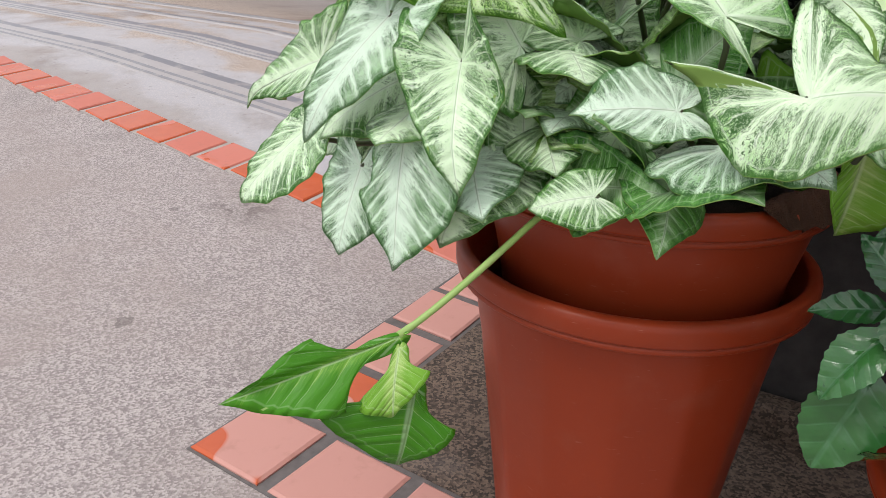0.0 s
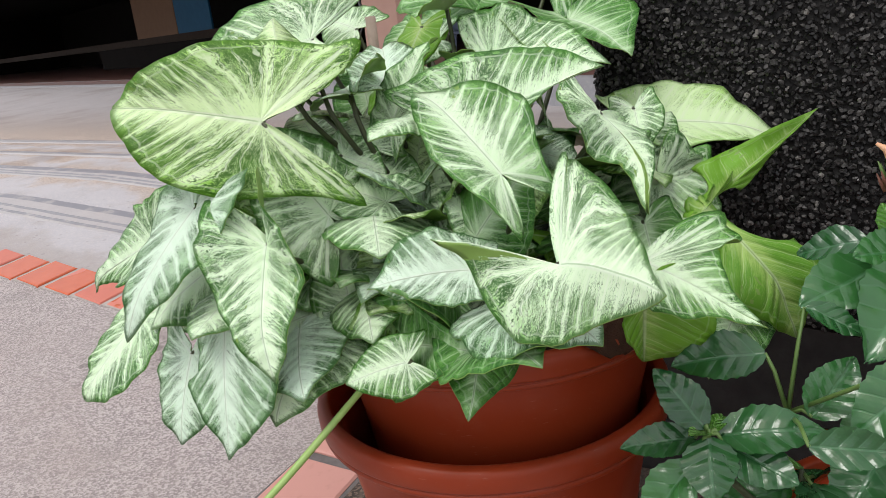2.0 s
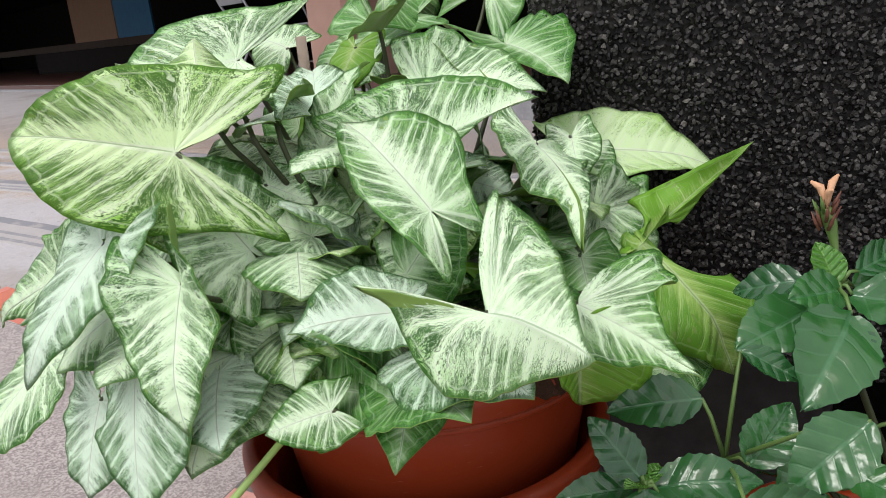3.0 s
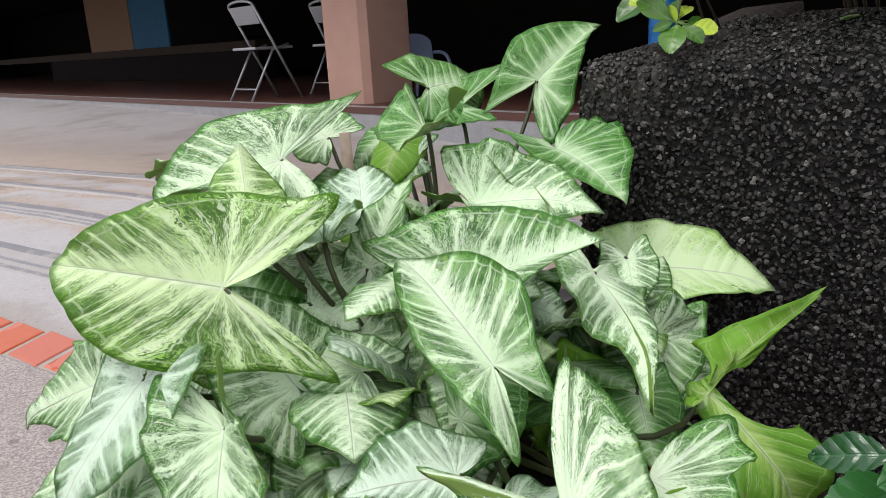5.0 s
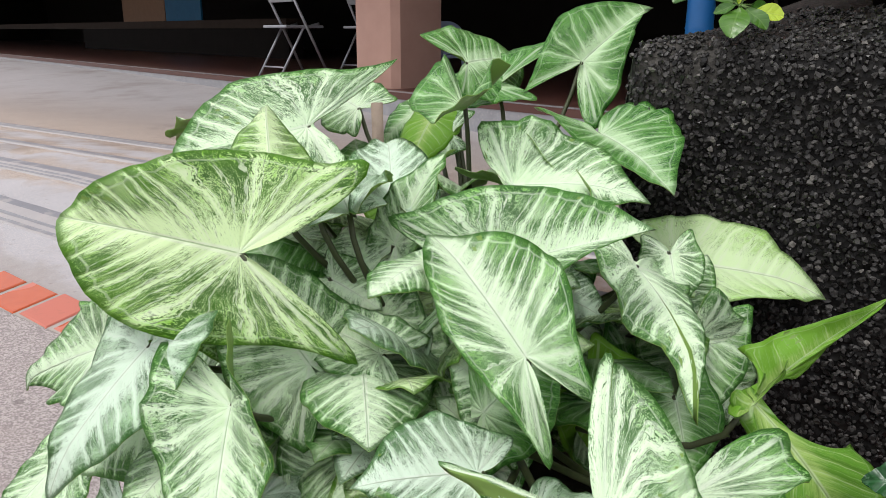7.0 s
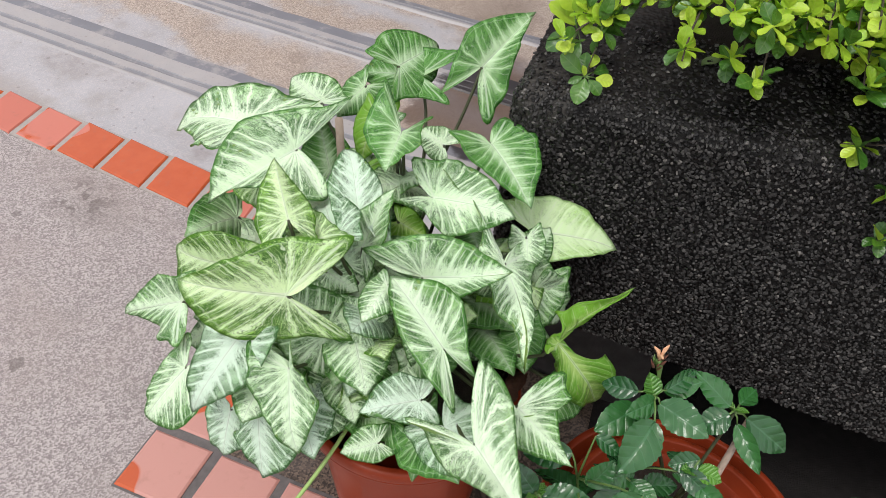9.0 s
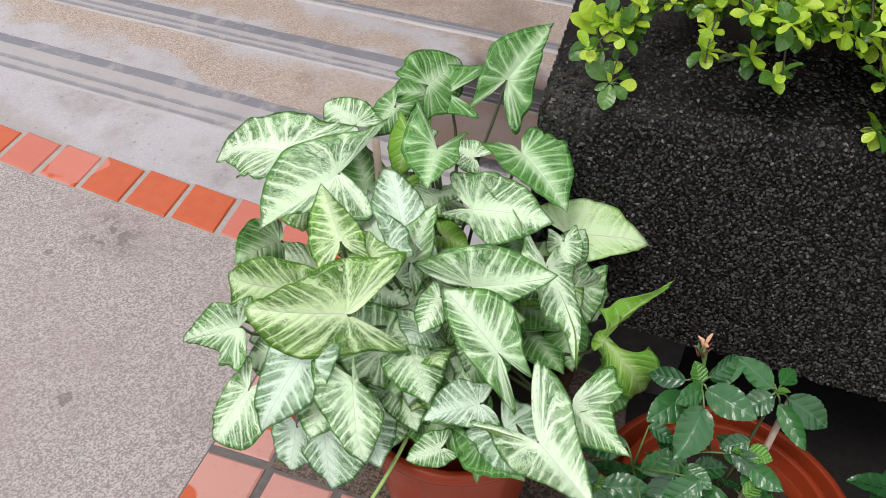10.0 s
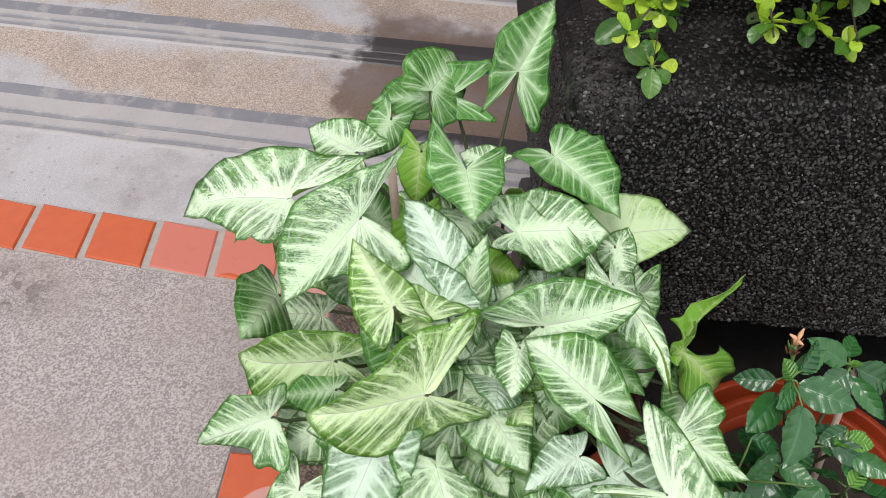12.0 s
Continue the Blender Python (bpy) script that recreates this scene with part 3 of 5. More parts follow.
def groove_band(d0, d1, grooves, edge=0.035, name="groove_band"):
    """A smooth cement band with worn shallow grooves and a darker far edge."""
    prof = [(d0 - 0.004, -0.006, 0), (d0 + 0.004, 0.002, 0)]
    for g in grooves:
        prof += [(g - 0.011, 0.002, 1), (g - 0.007, 0.0, 1), (g + 0.007, 0.0, 1), (g + 0.011, 0.002, 0)]
    prof += [(d1 - edge, 0.002, 2), (d1 - 0.004, 0.002, 2), (d1 + 0.004, -0.006, 2)]
    verts, faces, idx = [], [], []
    ss = np.linspace(-8, 6, 330)
    for s in ss:
        for k, (d, z, m_) in enumerate(prof):
            d += 0.004 * noise.noise(Vector((float(s) * 7, k * 0.35, d0)))
            verts.append(climb(ROW * float(s) + OFF * d + Vector((0, 0, z + rise(d)))))
    m = len(prof)
    for i in range(len(ss) - 1):
        for k in range(m - 1):
            faces.append((i * m + k, (i + 1) * m + k, (i + 1) * m + k + 1, i * m + k + 1))
            idx.append(prof[k][2])
    me = mesh_of(name, verts, faces, [BAND, BANDLINE, BANDEDGE], smooth=False, index=idx)
    return tagged(new(name, me), "smooth grey cement band with worn grooves", "groove band", group="grooved bands", kind="structure")


groove_band(1.675, 1.868, (1.695, 1.745), 0.052)
groove_band(2.15, 2.3, (2.168, 2.205), 0.058)
groove_band(2.57, 2.635, (2.595,), 0.03)
groove_band(2.95, 3.06, (2.98, 3.005), 0.03)

# ---- planter of black pebble wash ----
WALL_A = Vector((0.475, 0.955, 0))
ALONG = Vector((0.857, -0.515, 0))
BACK = Vector((0.515, 0.857, 0))
TOP = 0.715
LONG = 1.9


def under(s):
    """Height of the planter's lower edge."""
    return 0.352 - 0.125 * s


def crest(s, b):
    """The earth on top swells towards the back."""
    return 0.2 * max(0.0, min(b, 0.25) - 0.03) * min(1.0, max(0.0, (s - 0.02) / 0.12))


planter = holder("planter", WALL_A, "black pebble-dash concrete planter box with a recessed base", "planter")


def local(s, b, z):
    return ALONG * s + BACK * b + Vector((0, 0, z))


def planter_body():
    """Front, top and sides with rounded edges; the earth lies in a sunk middle."""
    r = 0.028
    ring = []
    for i in range(7):
        a = math.pi / 2 * i / 6
        ring.append((r - r * math.cos(a), TOP - r + r * math.sin(a)))
    prof = [(0.88, None), (0.006, None), (0.0, "low")] + [(0.0, 0.45), (0.0, 0.58)] + ring + [(0.1, TOP), (0.17, TOP), (0.175, TOP - 0.01), (0.18, TOP - 0.05)]
    ss = [0.0, 0.004, 0.012, 0.028] + [0.1 * k for k in range(1, 20)]
    verts, faces = [], []
    for s in ss:
        inset = 0.028 - math.sqrt(max(0.0, 0.028 ** 2 - (0.028 - min(s, 0.028)) ** 2))
        for b, z in prof:
            zz = under(s) if z is None else (under(s) + 0.006 if z == "low" else z)
            if z is not None and z != "low" and z > 0.6:
                zz = min(zz, TOP - inset)
            if b > r and z is not None:
                zz += crest(s, b)
            verts.append(local(s, max(b, inset), zz))
    m = len(prof)
    for i in range(len(ss) - 1):
        for k in range(m - 1):
            faces.append((i * m + k, i * m + k + 1, (i + 1) * m + k + 1, (i + 1) * m + k))
    base = len(verts)
    # end face
    verts += [local(0, 0.028, under(0)), local(0, 0.9, under(0)), local(0, 0.9, TOP - 0.028), local(0, 0.028, TOP - 0.028), local(0.028, 0.9, TOP), local(0.028, 0.03, TOP - 0.0005)]
    faces += [(base, base + 3, base + 2, base + 1), (base + 3, base + 5, base + 4, base + 2)]
    base = len(verts)
    verts += [local(s, b, TOP - 0.0005 + crest(s, b)) for s in (0.028, 0.08, 0.13, 0.19) for b in (0.03, 0.1, 0.17, 0.25, 0.9)]
    faces += [(base + i * 5 + k, base + i * 5 + 5 + k, base + i * 5 + 6 + k, base + i * 5 + 1 + k) for i in range(3) for k in range(4)]
    base = len(verts)
    verts += [local(LONG, 0, under(LONG)), local(LONG, 0.9, under(LONG)), local(LONG, 0.9, TOP), local(LONG, 0, TOP), local(0, 0.9, under(0)), local(0, 0.9, TOP)]
    faces += [(base, base + 1, base + 2, base + 3), (base + 1, base + 4, base + 5, base + 2), (base, base + 1, base + 4)]
    return mesh_of("body", verts, faces, [BLACKWASH], smooth=False)


body = part("body", planter_body(), planter)


def pebbles():
    """Black pebbles bedded in the planter's front, end and rounded upper edge."""
    rng = random.Random(3)
    iv = np.array([(w * math.cos(k * math.pi / 3), w * math.sin(k * math.pi / 3), z) for w, z in ((1.0, -0.5), (0.66, 0.85)) for k in range(6)])
    fv = [[k, (k + 1) % 6, (k + 1) % 6 + 6, k + 6] for k in range(6)] + [[6, 7, 8, 9, 10, 11]]
    jit = np.random.RandomState(4)
    verts, faces = [], []
    step, r = 0.0049, 0.028

    def bed(at_, out, right):
        size = rng.uniform(0.002, 0.004)
        turn = Euler((rng.uniform(-0.4, 0.4), rng.uniform(-0.4, 0.4), rng.uniform(0, 6.3))).to_matrix()
        scale = np.array([size * rng.uniform(0.75, 1.2), size * rng.uniform(0.55, 0.9), size * rng.uniform(0.4, 0.6)])
        pts = (iv * jit.uniform(0.62, 1.2, (len(iv), 1)) * scale) @ np.array(turn).T
        upv = np.cross(out, right)
        verts.append(at_ + out * rng.uniform(0.0002, 0.0016) + pts[:, :1] * right + pts[:, 1:2] * upv + pts[:, 2:] * out)
        first = len(iv) * (len(verts) - 1)
        faces.extend([i + first for i in f] for f in fv)

    def bare(s, z):
        return z > TOP - 0.03 and rng.random() < 0.25 - 5.0 * s

    rows = int((TOP + 0.17 - 0.2) / (step * 0.86))
    for k in range(rows):
        z = 0.2 + step * 0.86 * k
        s = rng.uniform(0, step)
        while s < 1.1:
            ps, pz = s + rng.uniform(-0.003, 0.003), z + rng.uniform(-0.003, 0.003)
            s += step * rng.uniform(0.8, 1.25)
            if pz < under(ps) + 0.004 or ps < 0.002 or bare(ps, pz):
                continue
            if pz > TOP + 0.016:
                b, tilt = r + pz - TOP - 0.016, math.pi / 2
                if rng.random() < 0.55:
                    continue
                zz = TOP + crest(ps, b)
            elif pz > TOP - r:
                tilt = min(1.5, (pz - (TOP - r)) / r)
                b, zz = r - r * math.cos(tilt), TOP - r + r * math.sin(tilt)
            else:
                b, zz, tilt = 0.0, pz, 0.0
            if ps < r:
                inset = r - math.sqrt(max(0, r ** 2 - (r - max(ps, 0)) ** 2))
                b, zz = max(b, inset), min(zz, TOP - inset)
            out = -np.array(BACK) * math.cos(tilt) + np.array((0, 0, 1)) * math.sin(tilt)
            bed(np.array(local(ps, b, zz)), out, np.array(ALONG))
        b = r + rng.uniform(0, step)
        while b < 0.5 and z < TOP - r:
            pz = z + rng.uniform(-0.003, 0.003)
            if pz > under(0) + 0.004 and not bare(0.0, pz):
                bed(np.array(local(0.0, b, pz)), -np.array(ALONG), -np.array(BACK))
            b += step * rng.uniform(0.8, 1.25)
    return mesh_of("pebble_dash", np.concatenate(verts), faces, [PEBBLE], smooth=False)


wash = tagged(part("pebble_dash", pebbles(), planter, "small black pebbles washed into the surface"), kind="stuff")
plinth = part("plinth", mesh_of("plinth", [local(0.06, 0.5, -0.04), local(LONG, 0.5, -0.04), local(LONG, 0.85, -0.04), local(0.06, 0.85, -0.04), local(0.06, 0.5, 0.36), local(LONG, 0.5, 0.2), local(LONG, 0.85, 0.2), local(0.06, 0.85, 0.36)], [(0, 1, 5, 4), (1, 2, 6, 5), (2, 3, 7, 6), (3, 0, 4, 7), (4, 5, 6, 7)], [GAPBLACK], smooth=False), planter, "recessed base, painted black for the shade under the planter")
kerb_stone = tagged(new("kerb_stone", box("kerb_stone", (-0.02, 0.0, 0), (0.3, 0.14, 0.348), SHADECEMENT, 0.012)), "grey cement block under the planter, darkened for the shadow there", "stone block")
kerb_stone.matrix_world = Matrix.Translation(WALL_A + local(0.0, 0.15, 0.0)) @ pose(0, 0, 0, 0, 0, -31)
foot = tagged(new("kerb_stone", box("kerb_stone", (-0.03, 0.0, 0), (0.2, 0.045, 0.045), BED, 0.008)), "low brown pebble-finished kerb under the planter", "kerb")
foot.matrix_world = Matrix.Translation(WALL_A + local(0.0, 0.1, 0.0)) @ pose(0, 0, 0, 0, 0, -31)
dirt = slab("dirt_strip", [(WALL_A + local(0.22, -0.02, 0))[:2], (WALL_A + local(LONG, -0.02, 0))[:2], (WALL_A + local(LONG, 0.5, 0))[:2], (WALL_A + local(0.22, 0.5, 0))[:2]], -0.02, 0.007, GAPSOIL, "dark grey soil strip, darkened further for the shade under the planter", "soil")
earth_at = [(0.18 + (LONG - 0.2) * i / 60, 0.176 + 0.704 * (k / 24) ** 1.5) for i in range(61) for k in range(25)]
earth_co = [WALL_A + local(s, b, TOP - 0.012 + crest(s, b) + 0.006 * noise.noise(Vector((s * 40, b * 40, 0)))) for s, b in earth_at]
earth = tagged(new("soil", mesh_of("soil", earth_co, [(i * 25 + k, i * 25 + 25 + k, i * 25 + 26 + k, i * 25 + 1 + k) for i in range(60) for k in range(24)], [SOIL])), "dark damp soil in the planter", "soil")

# ---- building across the driveway ----
KERB_A, KERB_D = Vector((-0.85, 7.2, 0)), Vector((0.585, -0.811, 0))
KERB_N = Vector((0.811, 0.585, 0))


def kpt(s, b, z):
    p = KERB_A + KERB_D * s + KERB_N * b
    return (p.x, p.y, z)


def kbox(name, s0, s1, b0, b1, z0, z1, mat, label, category):
    v = [kpt(s, b, z) for z in (z0, z1) for s, b in ((s0, b0), (s1, b0), (s1, b1), (s0, b1))]
    f = [(0, 1, 5, 4), (1, 2, 6, 5), (2, 3, 7, 6), (3, 0, 4, 7), (4, 5, 6, 7), (3, 2, 1, 0)]
    return tagged(new(name, mesh_of(name, v, f, [mat], smooth=False)), label, category, kind="structure")


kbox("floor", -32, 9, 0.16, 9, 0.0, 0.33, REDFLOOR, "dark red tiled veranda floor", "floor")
kbox("trim", -32, 9, 0.0, 0.158, 0.0, 0.335, CEMENT, "grey cement edge of the veranda step", "step edge")
kbox("wall_north", -32, 9, 7.0, 7.2, 0.33, 3.6, SHADEWALL, "back wall of the veranda, near black for the deep shade inside", "wall")
# Unseen side walls, roof and beam close the veranda so it stays dark.
kbox("wall_west", -32.2, -32, 0.5, 7.0, 0.33, 3.6, SHADEWALL, "unseen side wall closing the veranda, near black as shade", "wall")
kbox("wall_east", 9.0, 9.2, 0.5, 7.0, 0.33, 3.6, SHADEWALL, "unseen end wall closing the veranda, near black as shade", "wall")
kbox("ceiling", -32.2, 9.2, -0.4, 7.2, 2.55, 2.75, SHADEWALL, "unseen underside of the veranda roof, near black as shade", "ceiling")
kbox("wall_above", -32.2, 9.2, -0.4, -0.2, 2.0, 3.6, PINK, "unseen plastered beam over the veranda opening", "wall")
kbox("trim", -32, 9, -0.004, 0.02, 0.3, 0.342, REDFLOOR, "red-brown tile nosing of the veranda step", "nosing")


def pillar(x, y, w, turn):
    v, f = [], []
    for z in (0.05, 2.6):
        for a, b in ((-1, -0.8), (-0.8, -1), (0.8, -1), (1, -0.8), (1, 0.8), (0.8, 1), (-0.8, 1), (-1, 0.8)):
            v.append((a * w / 2, b * w / 2, z))
    f = [(i, (i + 1) % 8, (i + 1) % 8 + 8, i + 8) for i in range(8)] + [tuple(range(8, 16))]
    ob = new("pillar", mesh_of("pillar", v, f, [PINK], smooth=False))
    ob.matrix_world = pose(x, y, 0, 0, 0, turn)
    return tagged(ob, "pink plastered square pillar with chamfered edges", "pillar", kind="structure")


pillar(0.53, 6.2, 0.5, 38)


def folding_chair(x, y, z, turn, label):
    c = holder("folding_chair", (x, y, z), label, "chair", "folding chairs on the veranda")
    c.rotation_euler = (0, 0, radians(turn))
    for sx in (-0.21, 0.21):
        part("front_leg", tube("front_leg", [(sx, -0.24, 0), (sx, -0.02, 0.44), (sx, 0.16, 0.8)], [0.012] * 3, STEEL), c)
        part("rear_leg", tube("rear_leg", [(sx * 0.9, 0.26, 0), (sx * 0.9, 0.0, 0.43), (sx * 0.9, -0.16, 0.47)], [0.011] * 3, STEEL), c)
    part("back_rail", tube("back_rail", arc((-0.21, 0.16, 0.8), (-0.2, 0.185, 0.85), (0.2, 0.185, 0.85), (0.21, 0.16, 0.8)), [0.012] * 10, STEEL), c)
    seat = part("seat", box("seat", (-0.2, -0.2, 0.43), (0.2, 0.18, 0.455), STEEL, 0.01), c)
    back = part("backrest", box("backrest", (-0.2, -0.008, -0.08), (0.2, 0.008, 0.08), STEEL, 0.006), c)
    back.location, back.rotation_euler = (0, 0.13, 0.72), (radians(-22), 0, 0)
    part("cross_bar", tube("cross_bar", [(-0.19, 0.2, 0.1), (0.19, 0.2, 0.1)], [0.008] * 2, STEEL), c)
    return c


folding_chair(-0.36, 7.3, 0.33, 125, "grey steel folding chair standing open on the veranda")
folding_chair(0.34, 7.7, 0.33, 130, "grey steel folding chair half hidden by the pillar")


def board(name, s, b, z0, w, h, mat, label, category):
    p = kpt(s, b, 0)
    ob = new(name, box(name, (-w / 2, -0.02, 0), (w / 2, 0.02, h), mat, 0.006))
    ob.matrix_world = pose(p[0], p[1], z0, 0, 0, -54)
    return tagged(ob, label, category)


kbox("wall_low", -14, -4.2, 3.0, 3.25, 0.33, 0.787, SHADEWALL, "low wall inside the veranda, painted near black for the shade", "wall")
kbox("trim", -32, -4.2, 2.97, 3.28, 0.79, 0.93, LEDGE, "dark brown ledge on the low wall", "ledge")
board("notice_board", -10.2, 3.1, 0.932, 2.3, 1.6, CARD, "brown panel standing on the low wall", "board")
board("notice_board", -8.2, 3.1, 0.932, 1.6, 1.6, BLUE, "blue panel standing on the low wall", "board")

PALEBLUE = plain("pale_blue_plastic", rgb(0.3, 0.36, 0.55), rgb(0.38, 0.44, 0.62), 0.4, 8.0)
DRUMBLUE = plain("bright_blue_plastic", rgb(0.02, 0.2, 0.6), rgb(0.03, 0.26, 0.7), 0.4, 10.0)


def plastic_chair(x, y, z, turn):
    """A small moulded armchair with a rounded back."""
    c = holder("plastic_chair", (x, y, z), "small pale blue plastic armchair behind the pillar", "chair")
    c.rotation_euler = (0, 0, radians(turn))
    outline = [(-0.15, 0.2)] + [(0.15 * math.cos(math.pi - math.pi * i / 14), 0.4 + 0.09 * math.sin(math.pi * i / 14)) for i in range(15)] + [(0.15, 0.2)]
    n = len(outline)
    verts = [(px, 0.1 + 0.06 * (pz - 0.2) / 0.3 + dy, pz) for dy in (0, 0.012) for px, pz in outline]
    faces = [tuple(range(n)), tuple(range(2 * n - 1, n - 1, -1))] + [(i, i + n, (i + 1) % n + n, (i + 1) % n) for i in range(n)]
    part("backrest", mesh_of("backrest", verts, faces, [PALEBLUE], smooth=False), c)
    part("seat", box("seat", (-0.16, -0.16, 0.2), (0.16, 0.11, 0.225), PALEBLUE, 0.008), c)
    for sx in (-1, 1):
        part("armrest", tube("armrest", arc((sx * 0.16, 0.12, 0.33), (sx * 0.18, 0.0, 0.335), (sx * 0.18, -0.1, 0.33), (sx * 0.165, -0.15, 0.21)), [0.014] * 10, PALEBLUE), c)
        for y0, y1 in ((-0.13, -0.17), (0.09, 0.14)):
            part("leg", tube("leg", [(sx * 0.13, y0, 0.205), (sx * 0.165, y1, 0.0)], [0.018, 0.013], PALEBLUE), c)
    return c


plastic_chair(1.0, 6.6, 0.33, 20)
drum = holder("plastic_drum", (2.3, 4.88, 0.33), "bright blue plastic drum on the veranda floor", "drum")
part("body", lathe("body", [(0.0, 0.0), (0.078, 0.0), (0.082, 0.01), (0.082, 0.2), (0.086, 0.21), (0.082, 0.22), (0.082, 0.42), (0.086, 0.43), (0.082, 0.44), (0.082, 0.59), (0.07, 0.62)], DRUMBLUE, 40), drum)
part("lid", lathe("lid", [(0.073, 0.615), (0.076, 0.62), (0.076, 0.65), (0.07, 0.658), (0.0, 0.658)], DRUMBLUE, 40), drum)

# ---- terracotta pots ----
POT = Vector((0.336, 0.830, 0))


def pot_profile(r, h, foot, lip=0.022, over=0.016, wall=0.005):
    """Outer side from the foot up, and the rim: a ledge, two rolls with a groove between, over and down inside."""
    top = r - over
    side = [(0.0, 0.0), (foot - 0.006, 0.0), (foot - 0.001, 0.001), (foot, 0.004), (foot + 0.35 * (top - foot), 0.36 * h), (foot + 0.72 * (top - foot), 0.72 * h), (top - 0.001, h - lip - 0.008), (top, h - lip + 0.002)]
    inside = [(top - wall, h - lip), (top - wall - 0.006, h - 0.06), (foot - 0.01, 0.02)]
    g = h - lip * 0.84
    rim = [(top - 0.0005, h - lip + 0.0025), (top + 0.0005, h - lip), (r - 0.0035, h - lip - 0.001), (r - 0.0025, h - lip - 0.0008), (r - 0.0018, h - lip), (r - 0.0016, g - 0.0016), (r - 0.002, g - 0.0006), (r - 0.0035, g), (r - 0.0024, g + 0.0006), (r - 0.0006, g + 0.002), (r, g + 0.0035), (r + 0.0004, h - lip * 0.28), (r - 0.0005, h - 0.003), (r - 0.002, h - 0.0012), (r - 0.0045, h - 0.0002)]
    q = r - 0.012
    rim += [(q + 0.003, h), (q + 0.001, h - 0.0008), (q, h - 0.003), (q - 0.001, h - 0.008), (top - wall + 0.0005, h - lip - 0.001)]
    return side, rim, inside


def plant_pot(at_, r, h, foot, label, lip=0.022, over=0.016, facets=0):
    pot = holder("plant_pot", at_, label, "pot", "terracotta plastic pots")
    side, rim, inside = pot_profile(r, h, foot, lip, over)
    me = lathe("body", side + inside, TERRACOTTA, 112)
    if facets:
        for v in me.vertices:
            a = math.atan2(v.co.y, v.co.x) % (2 * math.pi / facets) - math.pi / facets
            k = 1 - 0.75 * (1 - math.cos(math.pi / facets) / math.cos(a)) if v.co.z < h - lip - 0.03 else 1
            v.co.x, v.co.y = v.co.x * k, v.co.y * k
    part("body", me, pot)
    part("rim", lathe("rim", rim, TERRACOTTA, 112), pot, "rolled rim with a groove")
    return pot


plant_pot(POT + Vector((0, 0, 0.0025)), 0.1585, 0.336, 0.104, "large terracotta-coloured plastic pot with a rolled rim", lip=0.025, facets=14)
NEST = Vector((0.346, 0.842, 0))
plant_pot(NEST + Vector((0, 0, 0.11)), 0.155, 0.306, 0.096, "terracotta-coloured plastic pot nested in a larger one", lip=0.024, over=0.012)
MUD = plain("dried_mud", rgb(0.02, 0.009, 0.005), rgb(0.075, 0.034, 0.02), 0.85, 120.0, 1.0, shine=0.2)


def mud_on_rim():
    """Mud smeared over the rim of the nested pot."""
    rng = random.Random(4)
    verts, faces = [], []
    turns = [radians(-74 + 2.2 * i) for i in range(17)]
    for i, a in enumerate(turns):
        grow = math.sin(math.pi * i / 16) ** 0.6
        for k in range(7):
            t = k / 6
            r = 0.1365 + 0.0235 * t + rng.uniform(-0.0025, 0.0025)
            z = 0.421 + 0.006 * grow * math.sin(math.pi * t) - 0.02 * grow * max(0.0, t - 0.7) / 0.3 + rng.uniform(-0.003, 0.003)
            verts.append((r * math.cos(a), r * math.sin(a), z - (0.004 if k == 0 else 0)))
    for i in range(16):
        faces += [(i * 7 + k, i * 7 + k + 1, i * 7 + k + 8, i * 7 + k + 7) for k in range(6)]
    ob = new("dirt", mesh_of("dirt", verts, faces, [MUD]))
    ob.location = NEST
    return tagged(ob, "brown dried mud stuck over the pot rim", "dirt")


mud_on_rim()


def soil_disc(name, at_, r, label):
    rng = random.Random(8)
    verts, faces = [(0, 0, 0.008)], []
    for k in range(1, 7):
        for i in range(36):
            a = 2 * math.pi * i / 36
            verts.append((r * k / 6 * math.cos(a), r * k / 6 * math.sin(a), 0.008 * (1 - (k / 6) ** 2) + rng.uniform(-0.003, 0.003)))
    faces = [(0, 1 + i, 1 + (i + 1) % 36) for i in range(36)]
    for k in range(5):
        for i in range(36):
            j = (i + 1) % 36
            faces.append((1 + k * 36 + i, 1 + (k + 1) * 36 + i, 1 + (k + 1) * 36 + j, 1 + k * 36 + j))
    ob = new(name, mesh_of(name, verts, faces, [SOIL]))
    ob.location = at_
    return tagged(ob, label, "soil")


soil_disc("soil", NEST + Vector((0, 0, 0.388)), 0.129, "dark crumbly potting soil in the nested pot")

SIDE_POT = Vector((0.645, 0.58, 0.0025))
plant_pot(SIDE_POT, 0.18, 0.255, 0.125, "wide terracotta-coloured plastic pot with a rolled rim")
plant_pot(SIDE_POT + Vector((0.0, 0.0, 0.02)), 0.148, 0.24, 0.11, "terracotta-coloured inner pot set in a wider one")
soil_disc("soil", SIDE_POT + Vector((0, 0, 0.215)), 0.122, "dark potting soil under the glossy shrub")

# ---- arrowhead plant ----
OUTLINE = [(0, 1.0), (3, 0.955), (7, 0.895), (12, 0.845), (20, 0.775), (34, 0.69), (50, 0.62), (68, 0.565), (88, 0.53), (104, 0.53), (118, 0.545), (128, 0.585), (135, 0.62), (139, 0.585), (143, 0.49), (147, 0.37), (152, 0.23), (160, 0.12), (170, 0.05), (180, 0.03)]
ANGLES = [0, 2, 5, 8, 12, 16, 21, 26, 31, 37, 43, 49, 55, 61, 67, 73, 79, 85, 91, 97, 103, 109, 115, 121, 126, 131, 135, 139, 143, 147, 151, 156, 162, 169, 175]
RINGS = [0.0, 0.12, 0.26, 0.4, 0.54, 0.67, 0.79, 0.9, 1.0]
LOBE = (-0.446, 0.431)


